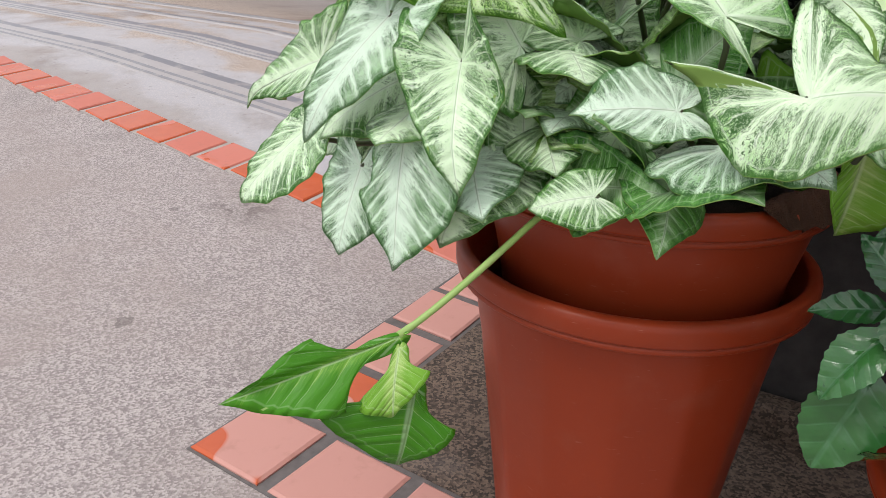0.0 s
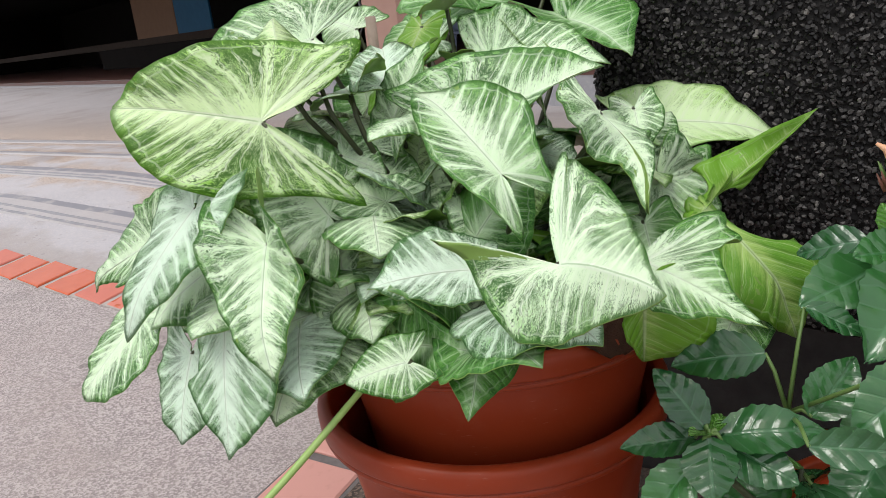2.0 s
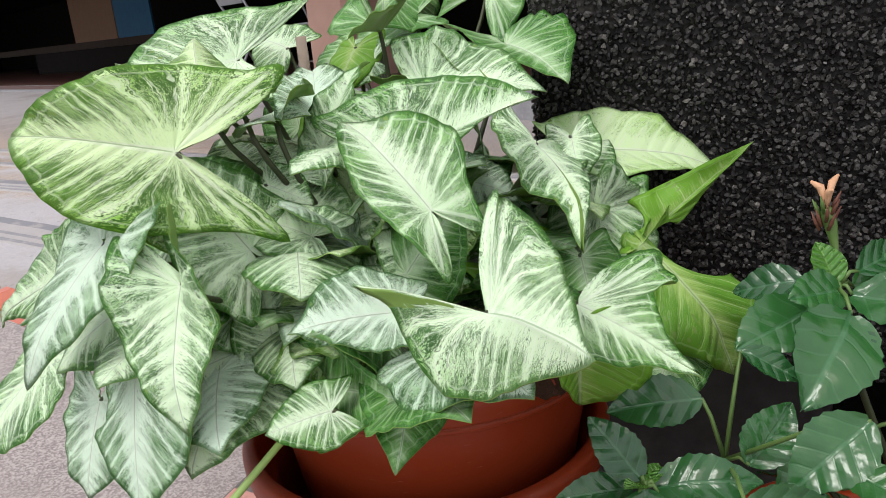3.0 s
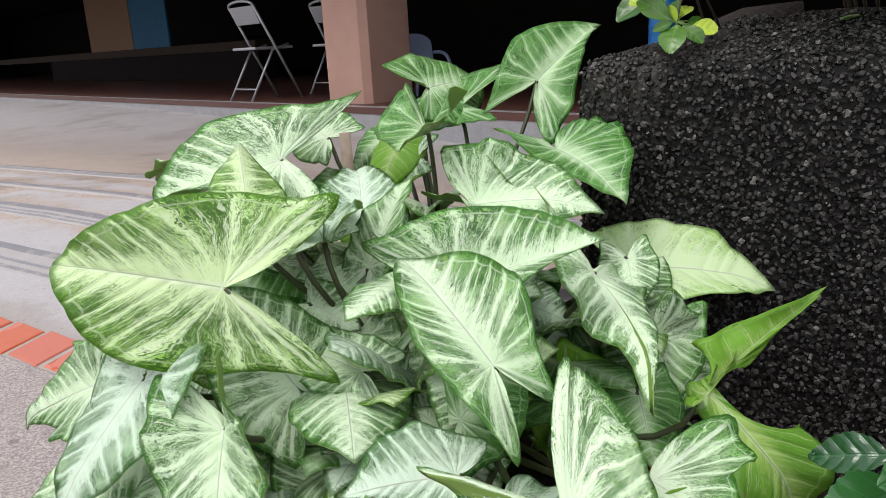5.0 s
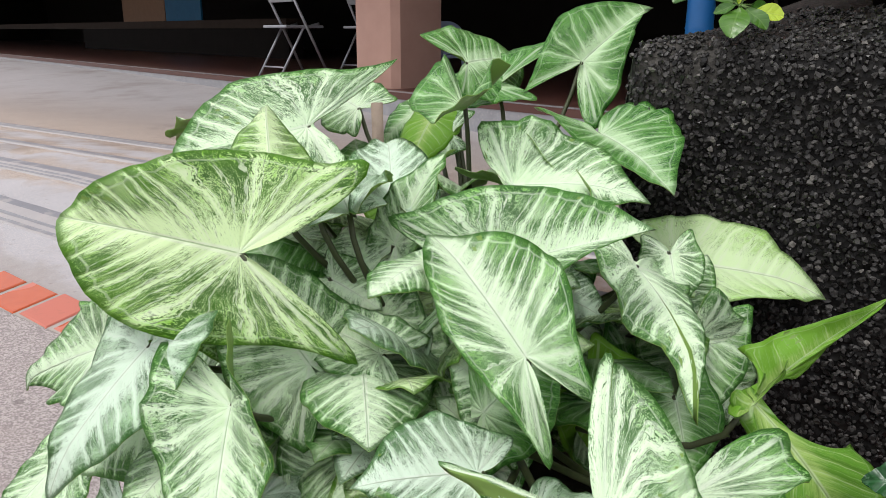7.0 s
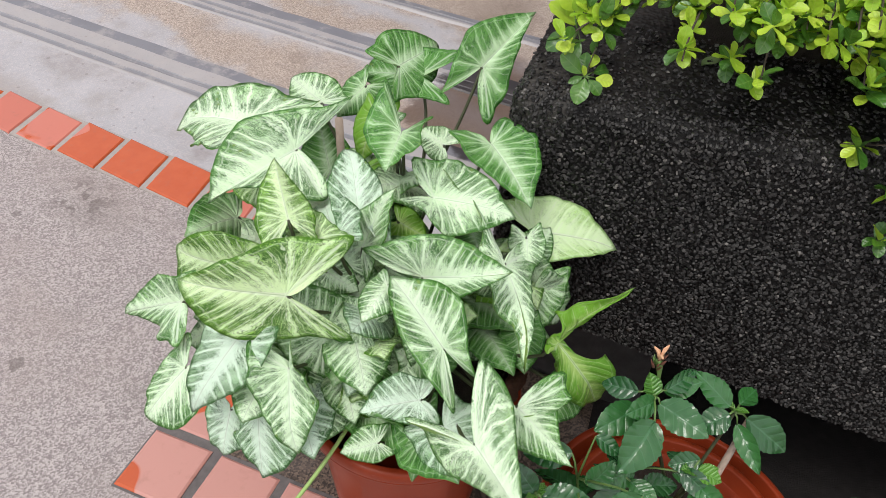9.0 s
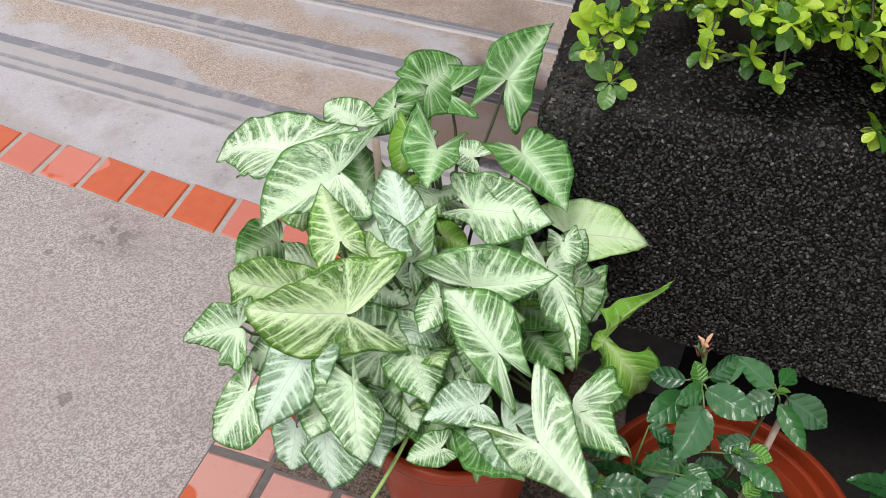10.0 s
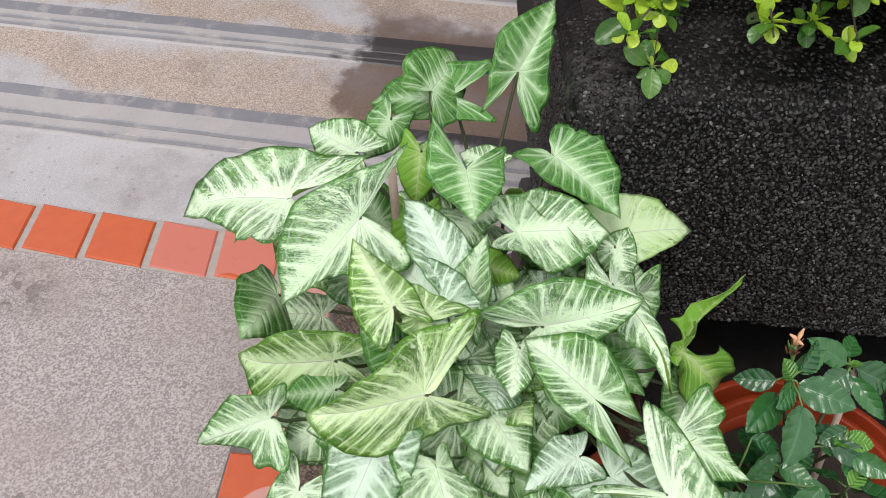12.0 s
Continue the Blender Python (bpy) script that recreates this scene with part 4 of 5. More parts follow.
def reach(a):
    for (a0, r0), (a1, r1) in zip(OUTLINE, OUTLINE[1:]):
        if a <= a1:
            return r0 + (r1 - r0) * (a - a0) / (a1 - a0)
    return 0.05


plant = holder("arrowhead_plant", (0.337, 0.872, 0.366), "arrowhead vine with large cream-and-green variegated leaves in a pot", "plant")
plant_at = Vector(plant.location)
leaf_rng = random.Random(11)
CANOPY = []


def blade_mesh(style, tip, la, lb, arch=0.06, droop=0.1, wave=0.018, wide=1.0, slim=0.07, thick=0.0006, sa=None, sb=None):
    """An arrow-shaped blade about its stalk's end: tip, the two lobes on either side of the midrib, and where known the fullest point of each side."""
    tip, la, lb = Vector(tip), Vector(la), Vector(lb)
    ell = tip.length
    ea = (la - LOBE[0] * tip) / LOBE[1]
    eb = (lb - LOBE[0] * tip) / LOBE[1]
    normal = tip.cross(ea - eb).normalized()
    flat = (ea - eb) / 2
    flat -= tip * (flat.dot(tip) / tip.dot(tip))
    flat = flat.normalized() * (0.35 * flat.length + 0.325 * (ea.length + eb.length))
    shift_a = Vector(sa) - 0.454 * (tip + ea.lerp(flat, 0.65)) if sa else None
    shift_b = Vector(sb) - 0.454 * (tip + eb.lerp(-flat, 0.65)) if sb else None
    if sa and sb:
        arch, droop = arch * 0.7, droop * 0.3
    seed = leaf_rng.uniform(0, 90)
    curl = leaf_rng.uniform(-0.1, 0.3)
    top, uv, edge, names = [], [], [], {}
    angles = [-a for a in reversed(ANGLES)] + ANGLES[1:]
    for k, rho in enumerate(RINGS):
        for i, a in enumerate(angles if k else [0]):
            b = abs(a)
            r = rho * reach(b) * (1 - slim * math.exp(-((b - 114) / 17) ** 2)) * (1 + rho * 0.055 * noise.noise(Vector((a * 0.03, seed, 3.0))) + rho * 0.022 * noise.noise(Vector((a * 0.11, seed, 7.0))))
            u, v = r * math.cos(radians(a)), r * math.sin(radians(a))
            v *= 1 + (wide - 1) * min(1.0, max(0.0, u + 0.3) / 0.4)
            ease = 0.65 * min(1.0, max(0.0, (u + 0.1) / 0.4))
            half = ea.lerp(flat, ease) if v > 0 else eb.lerp(-flat, ease)
            p = u * tip + abs(v) * half
            shift = shift_a if v > 0 else shift_b
            if shift and 0 < b < 130:
                full = math.sin(math.pi / 2 * b / 45) ** 0.8 if b <= 45 else math.cos(math.pi / 2 * (b - 45) / 85) ** 0.9
                p += shift * (full * rho ** 1.15)
            lift = arch * ell * (4 * u * (1 - u) if u > 0 else 1.2 * u * abs(u))
            lift -= droop * ell * (v * v * 4) * (0.6 + 0.4 * rho)
            lift += wave * ell * rho * rho * 2.2 * noise.noise(Vector((u * 3.2, v * 3.2, seed)))
            lift += 0.011 * ell * noise.noise(Vector(((u - 0.6 * abs(v)) * 15, seed, 0.4 if v > 0 else 5.2))) * min(1, abs(v) * 5)
            lift += (0.045 + wave) * ell * rho ** 4 * noise.noise(Vector((a * 0.06, seed, 11.0)))
            lift -= curl * ell * max(0.0, u - 0.6) ** 2 * 2.2
            side = 0.05 * ell * noise.noise(Vector((u * 1.4 + 9, v * 1.4, seed))) * rho
            names[(k, i)] = len(top)
            top.append(p + normal * lift + tip.normalized() * side)
            uv.append((u, v))
            edge.append((rho if b < 150 else rho * 0.9, 0))
    faces = []
    m = len(angles)
    for i in range(m - 1):
        faces.append((names[(0, 0)], names[(1, i)], names[(1, i + 1)]))
        for k in range(1, len(RINGS) - 1):
            faces.append((names[(k, i)], names[(k + 1, i)], names[(k + 1, i + 1)], names[(k, i + 1)]))
    n = len(top)
    low = [p - normal * thick for p in top]
    back = [tuple(q + n for q in reversed(f)) for f in faces]
    last = len(RINGS) - 1
    rim = []
    for i in range(m - 1):
        a, b = names[(last, i)], names[(last, i + 1)]
        rim.append((a, a + n, b + n, b))
    index = [0] * len(faces) + [1] * len(back) + [1] * len(rim)
    return mesh_of("leaf", top + low, faces + back + rim, [LEAF[style], UNDER], uvs={"blade": uv + uv, "edge": edge + edge}, index=index)


def stalk(base, hub, tip, thick=0.0024, mat=None, name="stem"):
    """A leaf stalk from the soil to the blade."""
    base, hub, tip = Vector(base), Vector(hub), Vector(tip)
    gap = (hub - base).length
    c1 = base + Vector((0, 0, gap * 0.45))
    c2 = hub - (tip.normalized() * 0.35 + Vector((0, 0, 0.8))) * gap * 0.3
    pts = arc(base, c1, c2, hub, 12)
    return tube(name, [p - plant_at for p in pts], [thick * (1.35 - 0.5 * i / 11) for i in range(12)], mat or DARKSTEM, 7)


def leaf(style, hub, tip, la, lb, arch=0.06, droop=0.1, wave=0.018, wide=1.0, slim=0.07, stem=True, sa=None, sb=None):
    hub = Vector(hub)
    ob = part("leaf", blade_mesh(style, tip, la, lb, arch, droop, wave, wide, slim, sa=sa, sb=sb), plant)
    ob.location = hub - plant_at
    if stem:
        CANOPY.append((hub, Vector(tip)))
    if stem:
        a = leaf_rng.uniform(0, 6.3)
        r = leaf_rng.uniform(0.01, 0.055)
        part("stem", stalk(plant_at + Vector((r * math.cos(a), r * math.sin(a), -0.01)), hub - Vector(tip).normalized() * 0.002, tip), plant)
    return ob


leaf("d", (0.122, 1.043, 0.480), (-0.063, -0.068, 0.034), (0.041, 0.005, -0.039), (0.008, 0.060, 0.006))
leaf("w", (0.492, 0.810, 0.504), (0.051, 0.009, -0.076), (0.013, -0.012, 0.045), (-0.033, -0.036, 0.011))
leaf("y", (0.180, 0.762, 0.593), (-0.109, 0.017, 0.022), (0.068, -0.024, -0.063), (0.076, 0.028, 0.047), sa=(-0.082, -0.009, -0.029), sb=(-0.057, 0.013, 0.052))
leaf("w", (0.341, 0.700, 0.548), (-0.048, 0.062, 0.059), (-0.001, -0.072, -0.027), (0.029, -0.049, -0.002), sa=(-0.049, 0.024, 0.025), sb=(0.016, 0.036, 0.050))
leaf("w", (0.175, 0.729, 0.510), (-0.004, -0.064, -0.077), (0.005, -0.010, 0.059), (-0.042, 0.018, 0.035), sa=(0.026, -0.046, -0.026), sb=(-0.033, -0.034, -0.033))
leaf("w", (0.251, 0.764, 0.517), (0.003, -0.083, -0.014), (0.037, 0.039, 0.001), (-0.030, 0.036, 0.005))
leaf("w", (0.225, 0.759, 0.443), (-0.005, 0.009, 0.059), (-0.022, -0.011, -0.028), (0.025, -0.005, -0.024))
leaf("d", (0.259, 0.728, 0.422), (0.049, -0.075, 0.022), (-0.023, 0.019, 0.034), (-0.032, -0.018, -0.003), sa=(0.013, -0.020, 0.039), sb=(0.003, -0.068, -0.010))
leaf("d", (0.317, 0.692, 0.444), (-0.018, -0.068, -0.029), (0.032, 0.029, 0.002), (-0.016, 0.034, 0.020))
leaf("w", (0.201, 0.739, 0.436), (-0.041, -0.040, -0.049), (0.041, -0.013, 0.006), (-0.008, 0.035, 0.016), sa=(0.020, -0.038, -0.022))
leaf("s", (0.136, 0.731, 0.459), (-0.005, -0.041, -0.092), (0.032, 0.001, 0.047), (-0.026, 0.004, -0.010), sa=(0.033, -0.053, -0.046), sb=(-0.028, -0.013, -0.052))
leaf("s", (0.102, 0.747, 0.428), (-0.018, -0.016, -0.067), (0.025, -0.000, 0.031), (-0.018, 0.020, 0.027), sa=(0.014, -0.021, -0.041), sb=(-0.031, 0.005, -0.035))
leaf("s", (0.122, 0.759, 0.536), (-0.064, -0.028, -0.083), (0.048, -0.019, 0.033), (0.001, 0.033, 0.051), sa=(-0.002, -0.035, -0.042), sb=(-0.055, 0.012, -0.040))
leaf("w", (0.050, 0.809, 0.441), (-0.055, -0.021, -0.058), (0.039, -0.016, 0.021), (0.008, 0.030, 0.034), sa=(-0.011, -0.056, -0.042), sb=(-0.043, 0.003, -0.023))
leaf("w", (0.052, 0.879, 0.486), (-0.083, 0.039, -0.048), (-0.005, -0.061, -0.014), (0.024, -0.004, 0.055), sa=(-0.042, 0.009, -0.036), sb=(-0.041, 0.038, 0.005))
leaf("s", (0.312, 0.676, 0.491), (-0.069, -0.002, -0.003), (0.019, -0.030, -0.008), (0.021, 0.016, 0.015), sa=(-0.033, -0.010, -0.015), sb=(-0.032, 0.020, 0.024))
leaf("w", (0.353, 0.590, 0.517), (0.019, -0.099, 0.019), (0.021, 0.078, 0.048), (-0.069, 0.039, 0.019), sa=(0.044, 0.016, 0.015), sb=(-0.015, -0.013, -0.038), droop=0.2)
leaf("w", (0.419, 0.645, 0.492), (0.042, -0.067, -0.023), (0.058, 0.027, 0.021), (-0.043, 0.017, 0.003), sa=(0.035, -0.029, 0.003), sb=(0.002, -0.049, -0.017))
leaf("p", (0.507, 0.879, 0.541), (0.111, -0.027, -0.018), (-0.036, 0.045, 0.027), (-0.060, -0.028, 0.003), sa=(0.059, 0.018, 0.027), sb=(0.048, -0.038, -0.022))
leaf("w", (0.338, 0.786, 0.572), (0.086, -0.046, 0.036), (-0.068, 0.032, 0.027), (-0.059, -0.008, -0.049), sa=(0.037, 0.005, 0.051), sb=(0.035, -0.050, 0.014))
leaf("d", (0.467, 1.050, 0.694), (0.083, 0.040, 0.056), (-0.065, -0.024, -0.025), (-0.002, -0.053, -0.059), sa=(-0.007, 0.025, 0.047), sb=(0.047, 0.004, 0.019))
leaf("d", (0.457, 0.949, 0.637), (0.027, -0.096, -0.031), (0.024, 0.027, 0.027), (-0.058, 0.004, 0.028), sa=(0.054, -0.037, 0.009), sb=(-0.018, -0.056, -0.011))
leaf("w", (0.370, 0.890, 0.605), (0.090, -0.052, 0.004), (-0.024, 0.024, 0.049), (-0.052, -0.022, 0.021), sa=(0.058, -0.004, 0.032), sb=(0.018, -0.067, -0.008))
leaf("d", (0.340, 0.957, 0.658), (-0.033, -0.076, -0.004), (0.035, -0.020, 0.038), (-0.008, 0.068, 0.041), sa=(0.003, -0.061, 0.018), sb=(-0.046, -0.008, 0.002))
leaf("d", (0.386, 1.077, 0.669), (-0.075, 0.075, -0.029), (0.029, -0.065, -0.007), (0.051, -0.019, 0.046), sa=(-0.055, 0.021, -0.024), sb=(-0.029, 0.053, 0.011))
leaf("d", (0.357, 1.068, 0.692), (0.067, 0.058, -0.001), (-0.044, -0.012, 0.033), (-0.012, -0.051, -0.024))
leaf("s", (0.274, 0.877, 0.598), (0.001, 0.101, 0.037), (-0.029, -0.054, 0.009), (0.034, -0.049, -0.006), sa=(-0.029, 0.054, 0.026), sb=(0.029, 0.035, 0.026))
leaf("w", (0.276, 0.851, 0.572), (0.043, 0.028, 0.066), (-0.033, 0.013, -0.031), (-0.004, -0.036, -0.029), sa=(0.000, 0.021, 0.038), sb=(0.030, -0.004, 0.041))
leaf("y", (0.191, 0.845, 0.631), (-0.009, 0.066, 0.041), (-0.030, -0.031, -0.023), (0.030, -0.029, -0.013), sa=(-0.031, 0.029, 0.005), sb=(0.023, 0.028, 0.004))
leaf("y", (0.221, 0.834, 0.605), (-0.032, 0.091, -0.016), (-0.021, -0.050, 0.023), (0.032, -0.029, 0.033), wide=0.66)
leaf("y", (0.136, 0.894, 0.516), (-0.097, 0.055, -0.002), (0.029, -0.033, -0.042), (0.061, -0.031, 0.030), sa=(-0.076, 0.010, -0.050), sb=(-0.046, 0.037, 0.039))
leaf("s", (0.244, 0.837, 0.599), (-0.007, 0.093, -0.005), (-0.028, -0.044, 0.009), (0.022, -0.039, 0.034))
leaf("w", (0.440, 0.799, 0.565), (0.001, -0.126, -0.045), (0.051, 0.058, -0.023), (-0.026, 0.052, 0.061), sa=(0.021, -0.051, -0.015), sb=(-0.025, -0.044, -0.016))
leaf("g", (0.421, 0.814, 0.456), (0.052, -0.022, -0.052), (-0.005, -0.008, 0.061), (-0.052, -0.021, 0.025))
leaf("w", (0.291, 0.767, 0.583), (-0.036, -0.042, -0.007), (0.030, 0.008, -0.002), (0.001, 0.031, 0.005))
leaf("w", (0.262, 0.769, 0.522), (-0.058, 0.037, 0.013), (0.008, -0.035, -0.004), (0.034, -0.002, 0.015))
leaf("g", (0.488, 0.722, 0.498), (0.098, 0.014, 0.064), (-0.007, 0.001, 0.004), (0.003, -0.002, 0.000), sa=(0.016, 0.010, 0.040), sb=(0.048, -0.001, 0.026), arch=-0.18, droop=0.3, wave=0.05)
leaf("o", (0.492, 0.722, 0.500), (0.062, -0.02, -0.105), (0.011, -0.002, 0.000), (-0.010, -0.008, -0.002), sa=(0.072, -0.005, -0.045), sb=(0.0, -0.028, -0.068), arch=0.2, droop=0.3, wave=0.06, stem=False)
leaf("g", (0.416, 0.64, 0.477), (0.006, 0.022, -0.065), (0.02, -0.01, 0.012), (-0.012, 0.004, 0.008), sa=(0.036, -0.018, -0.028), sb=(-0.010, 0.0067, -0.033))
leaf("w", (0.152, 1.025, 0.645), (-0.106, 0.115, -0.057), (-0.039, -0.065, 0.011), (0.089, -0.014, 0.043), sa=(-0.073, 0.012, -0.023), sb=(-0.020, 0.094, -0.002))
leaf("w", (0.208, 0.958, 0.644), (-0.107, -0.044, -0.035), (0.037, -0.057, -0.030), (0.077, 0.029, 0.055), sa=(-0.062, -0.056, -0.012), sb=(-0.073, 0.013, 0.025))
# inner and hidden-behind leaves
leaf("w", (0.250, 1.058, 0.650), (-0.035, 0.055, 0.011), (-0.005, -0.035, -0.020), (0.035, -0.016, 0.015))
leaf("d", (0.314, 1.096, 0.647), (-0.042, -0.011, -0.037), (0.030, -0.012, 0.008), (0.007, 0.021, 0.025))
leaf("w", (0.333, 1.010, 0.630), (-0.043, 0.028, -0.011), (0.012, -0.030, -0.007), (0.023, 0.001, 0.025))
leaf("g", (0.319, 1.025, 0.644), (-0.026, -0.032, -0.048), (0.031, 0.002, 0.019), (-0.007, 0.027, 0.022))
leaf("w", (0.407, 1.004, 0.605), (-0.028, 0.035, 0.004), (0.001, -0.023, -0.015), (0.025, -0.007, 0.010))
leaf("g", (0.327, 0.885, 0.575), (0.032, -0.024, -0.011), (-0.004, 0.020, 0.016), (-0.024, 0.003, -0.008))
leaf("w", (0.490, 0.851, 0.523), (0.037, 0.023, 0.030), (-0.032, 0.003, -0.005), (-0.003, -0.027, -0.017))
leaf("w", (0.484, 0.848, 0.559), (-0.003, -0.031, -0.033), (0.018, 0.006, 0.020), (-0.018, 0.018, 0.013))
leaf("d", (0.126, 0.877, 0.488), (-0.053, 0.020, -0.000), (0.018, -0.024, -0.017), (0.030, 0.008, 0.016))
leaf("w", (0.141, 0.837, 0.475), (-0.058, 0.017, -0.004), (0.021, -0.026, -0.015), (0.029, 0.010, 0.019))
leaf("d", (0.462, 0.767, 0.480), (-0.004, -0.042, -0.037), (0.024, 0.012, 0.022), (-0.021, 0.025, 0.012))
leaf("d", (0.511, 0.709, 0.423), (-0.034, -0.026, -0.038), (0.032, -0.005, 0.013), (-0.002, 0.025, 0.023))
leaf("s", (0.289, 0.774, 0.505), (-0.047, -0.012, -0.027), (0.032, -0.012, 0.000), (0.008, 0.020, 0.028))
leaf("w", (0.306, 0.740, 0.485), (-0.033, -0.030, -0.043), (0.036, -0.000, 0.012), (-0.006, 0.025, 0.026))
leaf("s", (0.382, 0.845, 0.537), (0.047, -0.028, -0.016), (-0.008, 0.023, 0.025), (-0.035, -0.001, -0.010))
leaf("w", (0.217, 0.811, 0.518), (-0.041, -0.018, -0.033), (0.032, -0.010, 0.007), (0.002, 0.019, 0.030))
leaf("d", (0.092, 0.914, 0.488), (-0.051, 0.003, -0.012), (0.024, -0.020, -0.007), (0.018, 0.011, 0.025))
leaf("g", (0.288, 0.978, 0.589), (-0.021, -0.037, -0.047), (0.034, 0.005, 0.018), (-0.013, 0.025, 0.025))
leaf("w", (0.231, 0.836, 0.550), (0.034, -0.024, -0.015), (-0.004, 0.017, 0.021), (-0.027, 0.000, -0.004))
leaf("d", (0.421, 0.897, 0.535), (-0.029, -0.019, -0.030), (0.027, -0.003, 0.007), (-0.001, 0.018, 0.020))
leaf("w", (0.482, 0.841, 0.518), (0.041, -0.027, -0.017), (-0.006, 0.021, 0.023), (-0.031, 0.001, -0.007))
leaf("w", (0.495, 0.816, 0.506), (-0.035, -0.043, -0.058), (0.045, 0.004, 0.019), (-0.013, 0.033, 0.032))
leaf("w", (0.263, 0.666, 0.436), (-0.042, 0.002, -0.011), (0.021, -0.015, -0.007), (0.015, 0.010, 0.019))
leaf("d", (0.285, 0.751, 0.485), (-0.034, 0.000, -0.013), (0.020, -0.005, -0.008), (0.010, 0.004, 0.019))
leaf("w", (0.245, 0.741, 0.425), (-0.019, -0.004, -0.022), (0.018, -0.001, 0.002), (-0.000, 0.005, 0.017))



def understory():
    """Smaller shaded leaves just beneath the outer ones."""
    rng = random.Random(21)
    heart = Vector((0.3, 0.83, 0.42))
    for hub0, tip0 in list(CANOPY):
        for k in range(3):
            q = hub0.lerp(heart, rng.uniform(0.14, 0.4)) + Vector((rng.uniform(-0.025, 0.025), rng.uniform(-0.02, 0.025), -0.02 - 0.02 * k))
            if (q - WALL_A).dot(BACK) > -0.06 or q.z < 0.43:
                continue
            ell = rng.uniform(0.058, 0.092)
            out = (hub0 - heart).normalized()
            tip = (tip0.normalized() * 0.7 + out * 0.6 + Vector((rng.uniform(-0.6, 0.6), rng.uniform(-0.5, 0.5), rng.uniform(-0.4, 0.2)))).normalized() * ell
            face = (Vector((0, -0.5, 0.8)) + out * 0.5).normalized()
            side = tip.cross(face).normalized() * ell * 0.42
            style = rng.choice("dwwswdy")
            if q.x > 0.34 and q.y < 0.77 and q.z < 0.47:
                continue
            leaf(style, q, tip, -tip * 0.44 - side, -tip * 0.44 + side, stem=False)


understory()

# trailing shoot over the rim, with three crumpled leaves
NODE = Vector((0.138, 0.637, 0.345))
runner_pts = arc((0.262, 0.752, 0.41), (0.232, 0.7, 0.412), (0.185, 0.668, 0.368), NODE, 14)
part("runner", tube("runner", [p - plant_at for p in runner_pts], [0.0026] * 10 + [0.0025, 0.0024, 0.0024, 0.003], RUNNER), plant, "pale green trailing shoot")
def crumpled(style, hub, tip, left, right, arch, wave):
    """A blade with hardly any lobes, given by its base, tip and fullest points."""
    hub = Vector(hub)
    t, r, l = Vector(tip) - hub, Vector(left) - hub, Vector(right) - hub
    leaf(style, hub, t, l * 0.3 - t * 0.1, r * 0.3 - t * 0.1, arch=arch, droop=0.2, wave=wave, stem=False, sa=l, sb=r)


crumpled("k", (0.138, 0.635, 0.345), (0.029, 0.590, 0.319), (0.072, 0.606, 0.348), (0.092, 0.590, 0.311), 0.04, 0.02)
crumpled("g", (0.139, 0.630, 0.340), (0.136, 0.603, 0.306), (0.115, 0.606, 0.309), (0.158, 0.612, 0.328), 0.1, 0.03)
crumpled("k", (0.15, 0.618, 0.318), (0.140, 0.605, 0.262), (0.089, 0.602, 0.306), (0.174, 0.61, 0.281), 0.08, 0.04)
tagged(new("plant_stake", tube("plant_stake", [(0.274, 0.975, 0.36), (0.269, 0.99, 0.52), (0.2675, 0.9985, 0.66)], [0.0055] * 3, STAKE, 5)), "flat weathered wooden stake in the pot", "stake")


# ---- glossy shrub in the side pot ----
def simple_blade(name, length, width, mat, fold=0.15, curl=0.2, teeth=0.0, rows=9, seed=0, blunt=False, cross=(-1.0, -0.62, -0.25, 0.0, 0.25, 0.62, 1.0)):
    """An elliptic leaf along +x, folded along its midrib and curling down at the tip."""
    verts, faces, uv = [], [], []
    for i in range(rows):
        t = i / (rows - 1)
        half = width / 2 * (math.sin(math.pi * min(1, t * 0.97 + 0.02) ** 0.85) ** 0.8)
        if blunt:
            half = width / 2 * math.sin(math.pi * min(1, 0.02 + 0.96 * t) ** 1.3) ** 0.6
        half *= 1 + teeth * (1 if i % 2 else -1)
        for c in cross:
            y = half * c
            z = fold * abs(y) - curl * length * t * t * 0.5 + 0.006 * length * math.sin(t * 24 + abs(c) * 3 + seed) * 2.2 * abs(c)
            z += 0.06 * length * noise.noise(Vector((t * 2.5, c * 1.5, seed)))
            verts.append((t * length, y, z))
            uv.append((t, y / length))
    w = len(cross)
    for i in range(rows - 1):
        for k in range(w - 1):
            faces.append((i * w + k, (i + 1) * w + k, (i + 1) * w + k + 1, i * w + k + 1))
    n = len(verts)
    verts += [(x, y, z - 0.0005) for x, y, z in verts]
    faces += [tuple(q + n for q in reversed(f)) for f in faces]
    return mesh_of(name, verts, faces, [mat], uvs={"blade": uv + uv})


BIG = [simple_blade("leaf", 0.064, 0.042, GLOSSY, 0.2, c, 0.035, 19, s) for s, c in ((1, 0.35), (2, 0.6), (3, 0.2), (12, 0.45))]
YOUNG = [simple_blade("leaf", 0.042, 0.029, GLOSSYLIGHT, 0.3, 0.25, 0.03, 9, s) for s in (4, 5)]
shrub = holder("potted_shrub", SIDE_POT + Vector((0, 0, 0.218)), "leggy shrub with glossy dark leaves and a dried flower spike", "shrub")
shrub_at = Vector(shrub.location)
shrub_rng = random.Random(5)


def facing(direction, normal):
    """Turn of a blade that points along one direction, its face towards another."""
    x = Vector(direction).normalized()
    z = Vector(normal)
    z = (z - x * z.dot(x)).normalized()
    y = z.cross(x)
    return Matrix(((x.x, y.x, z.x, 0), (x.y, y.y, z.y, 0), (x.z, y.z, z.z, 0), (0, 0, 0, 1)))


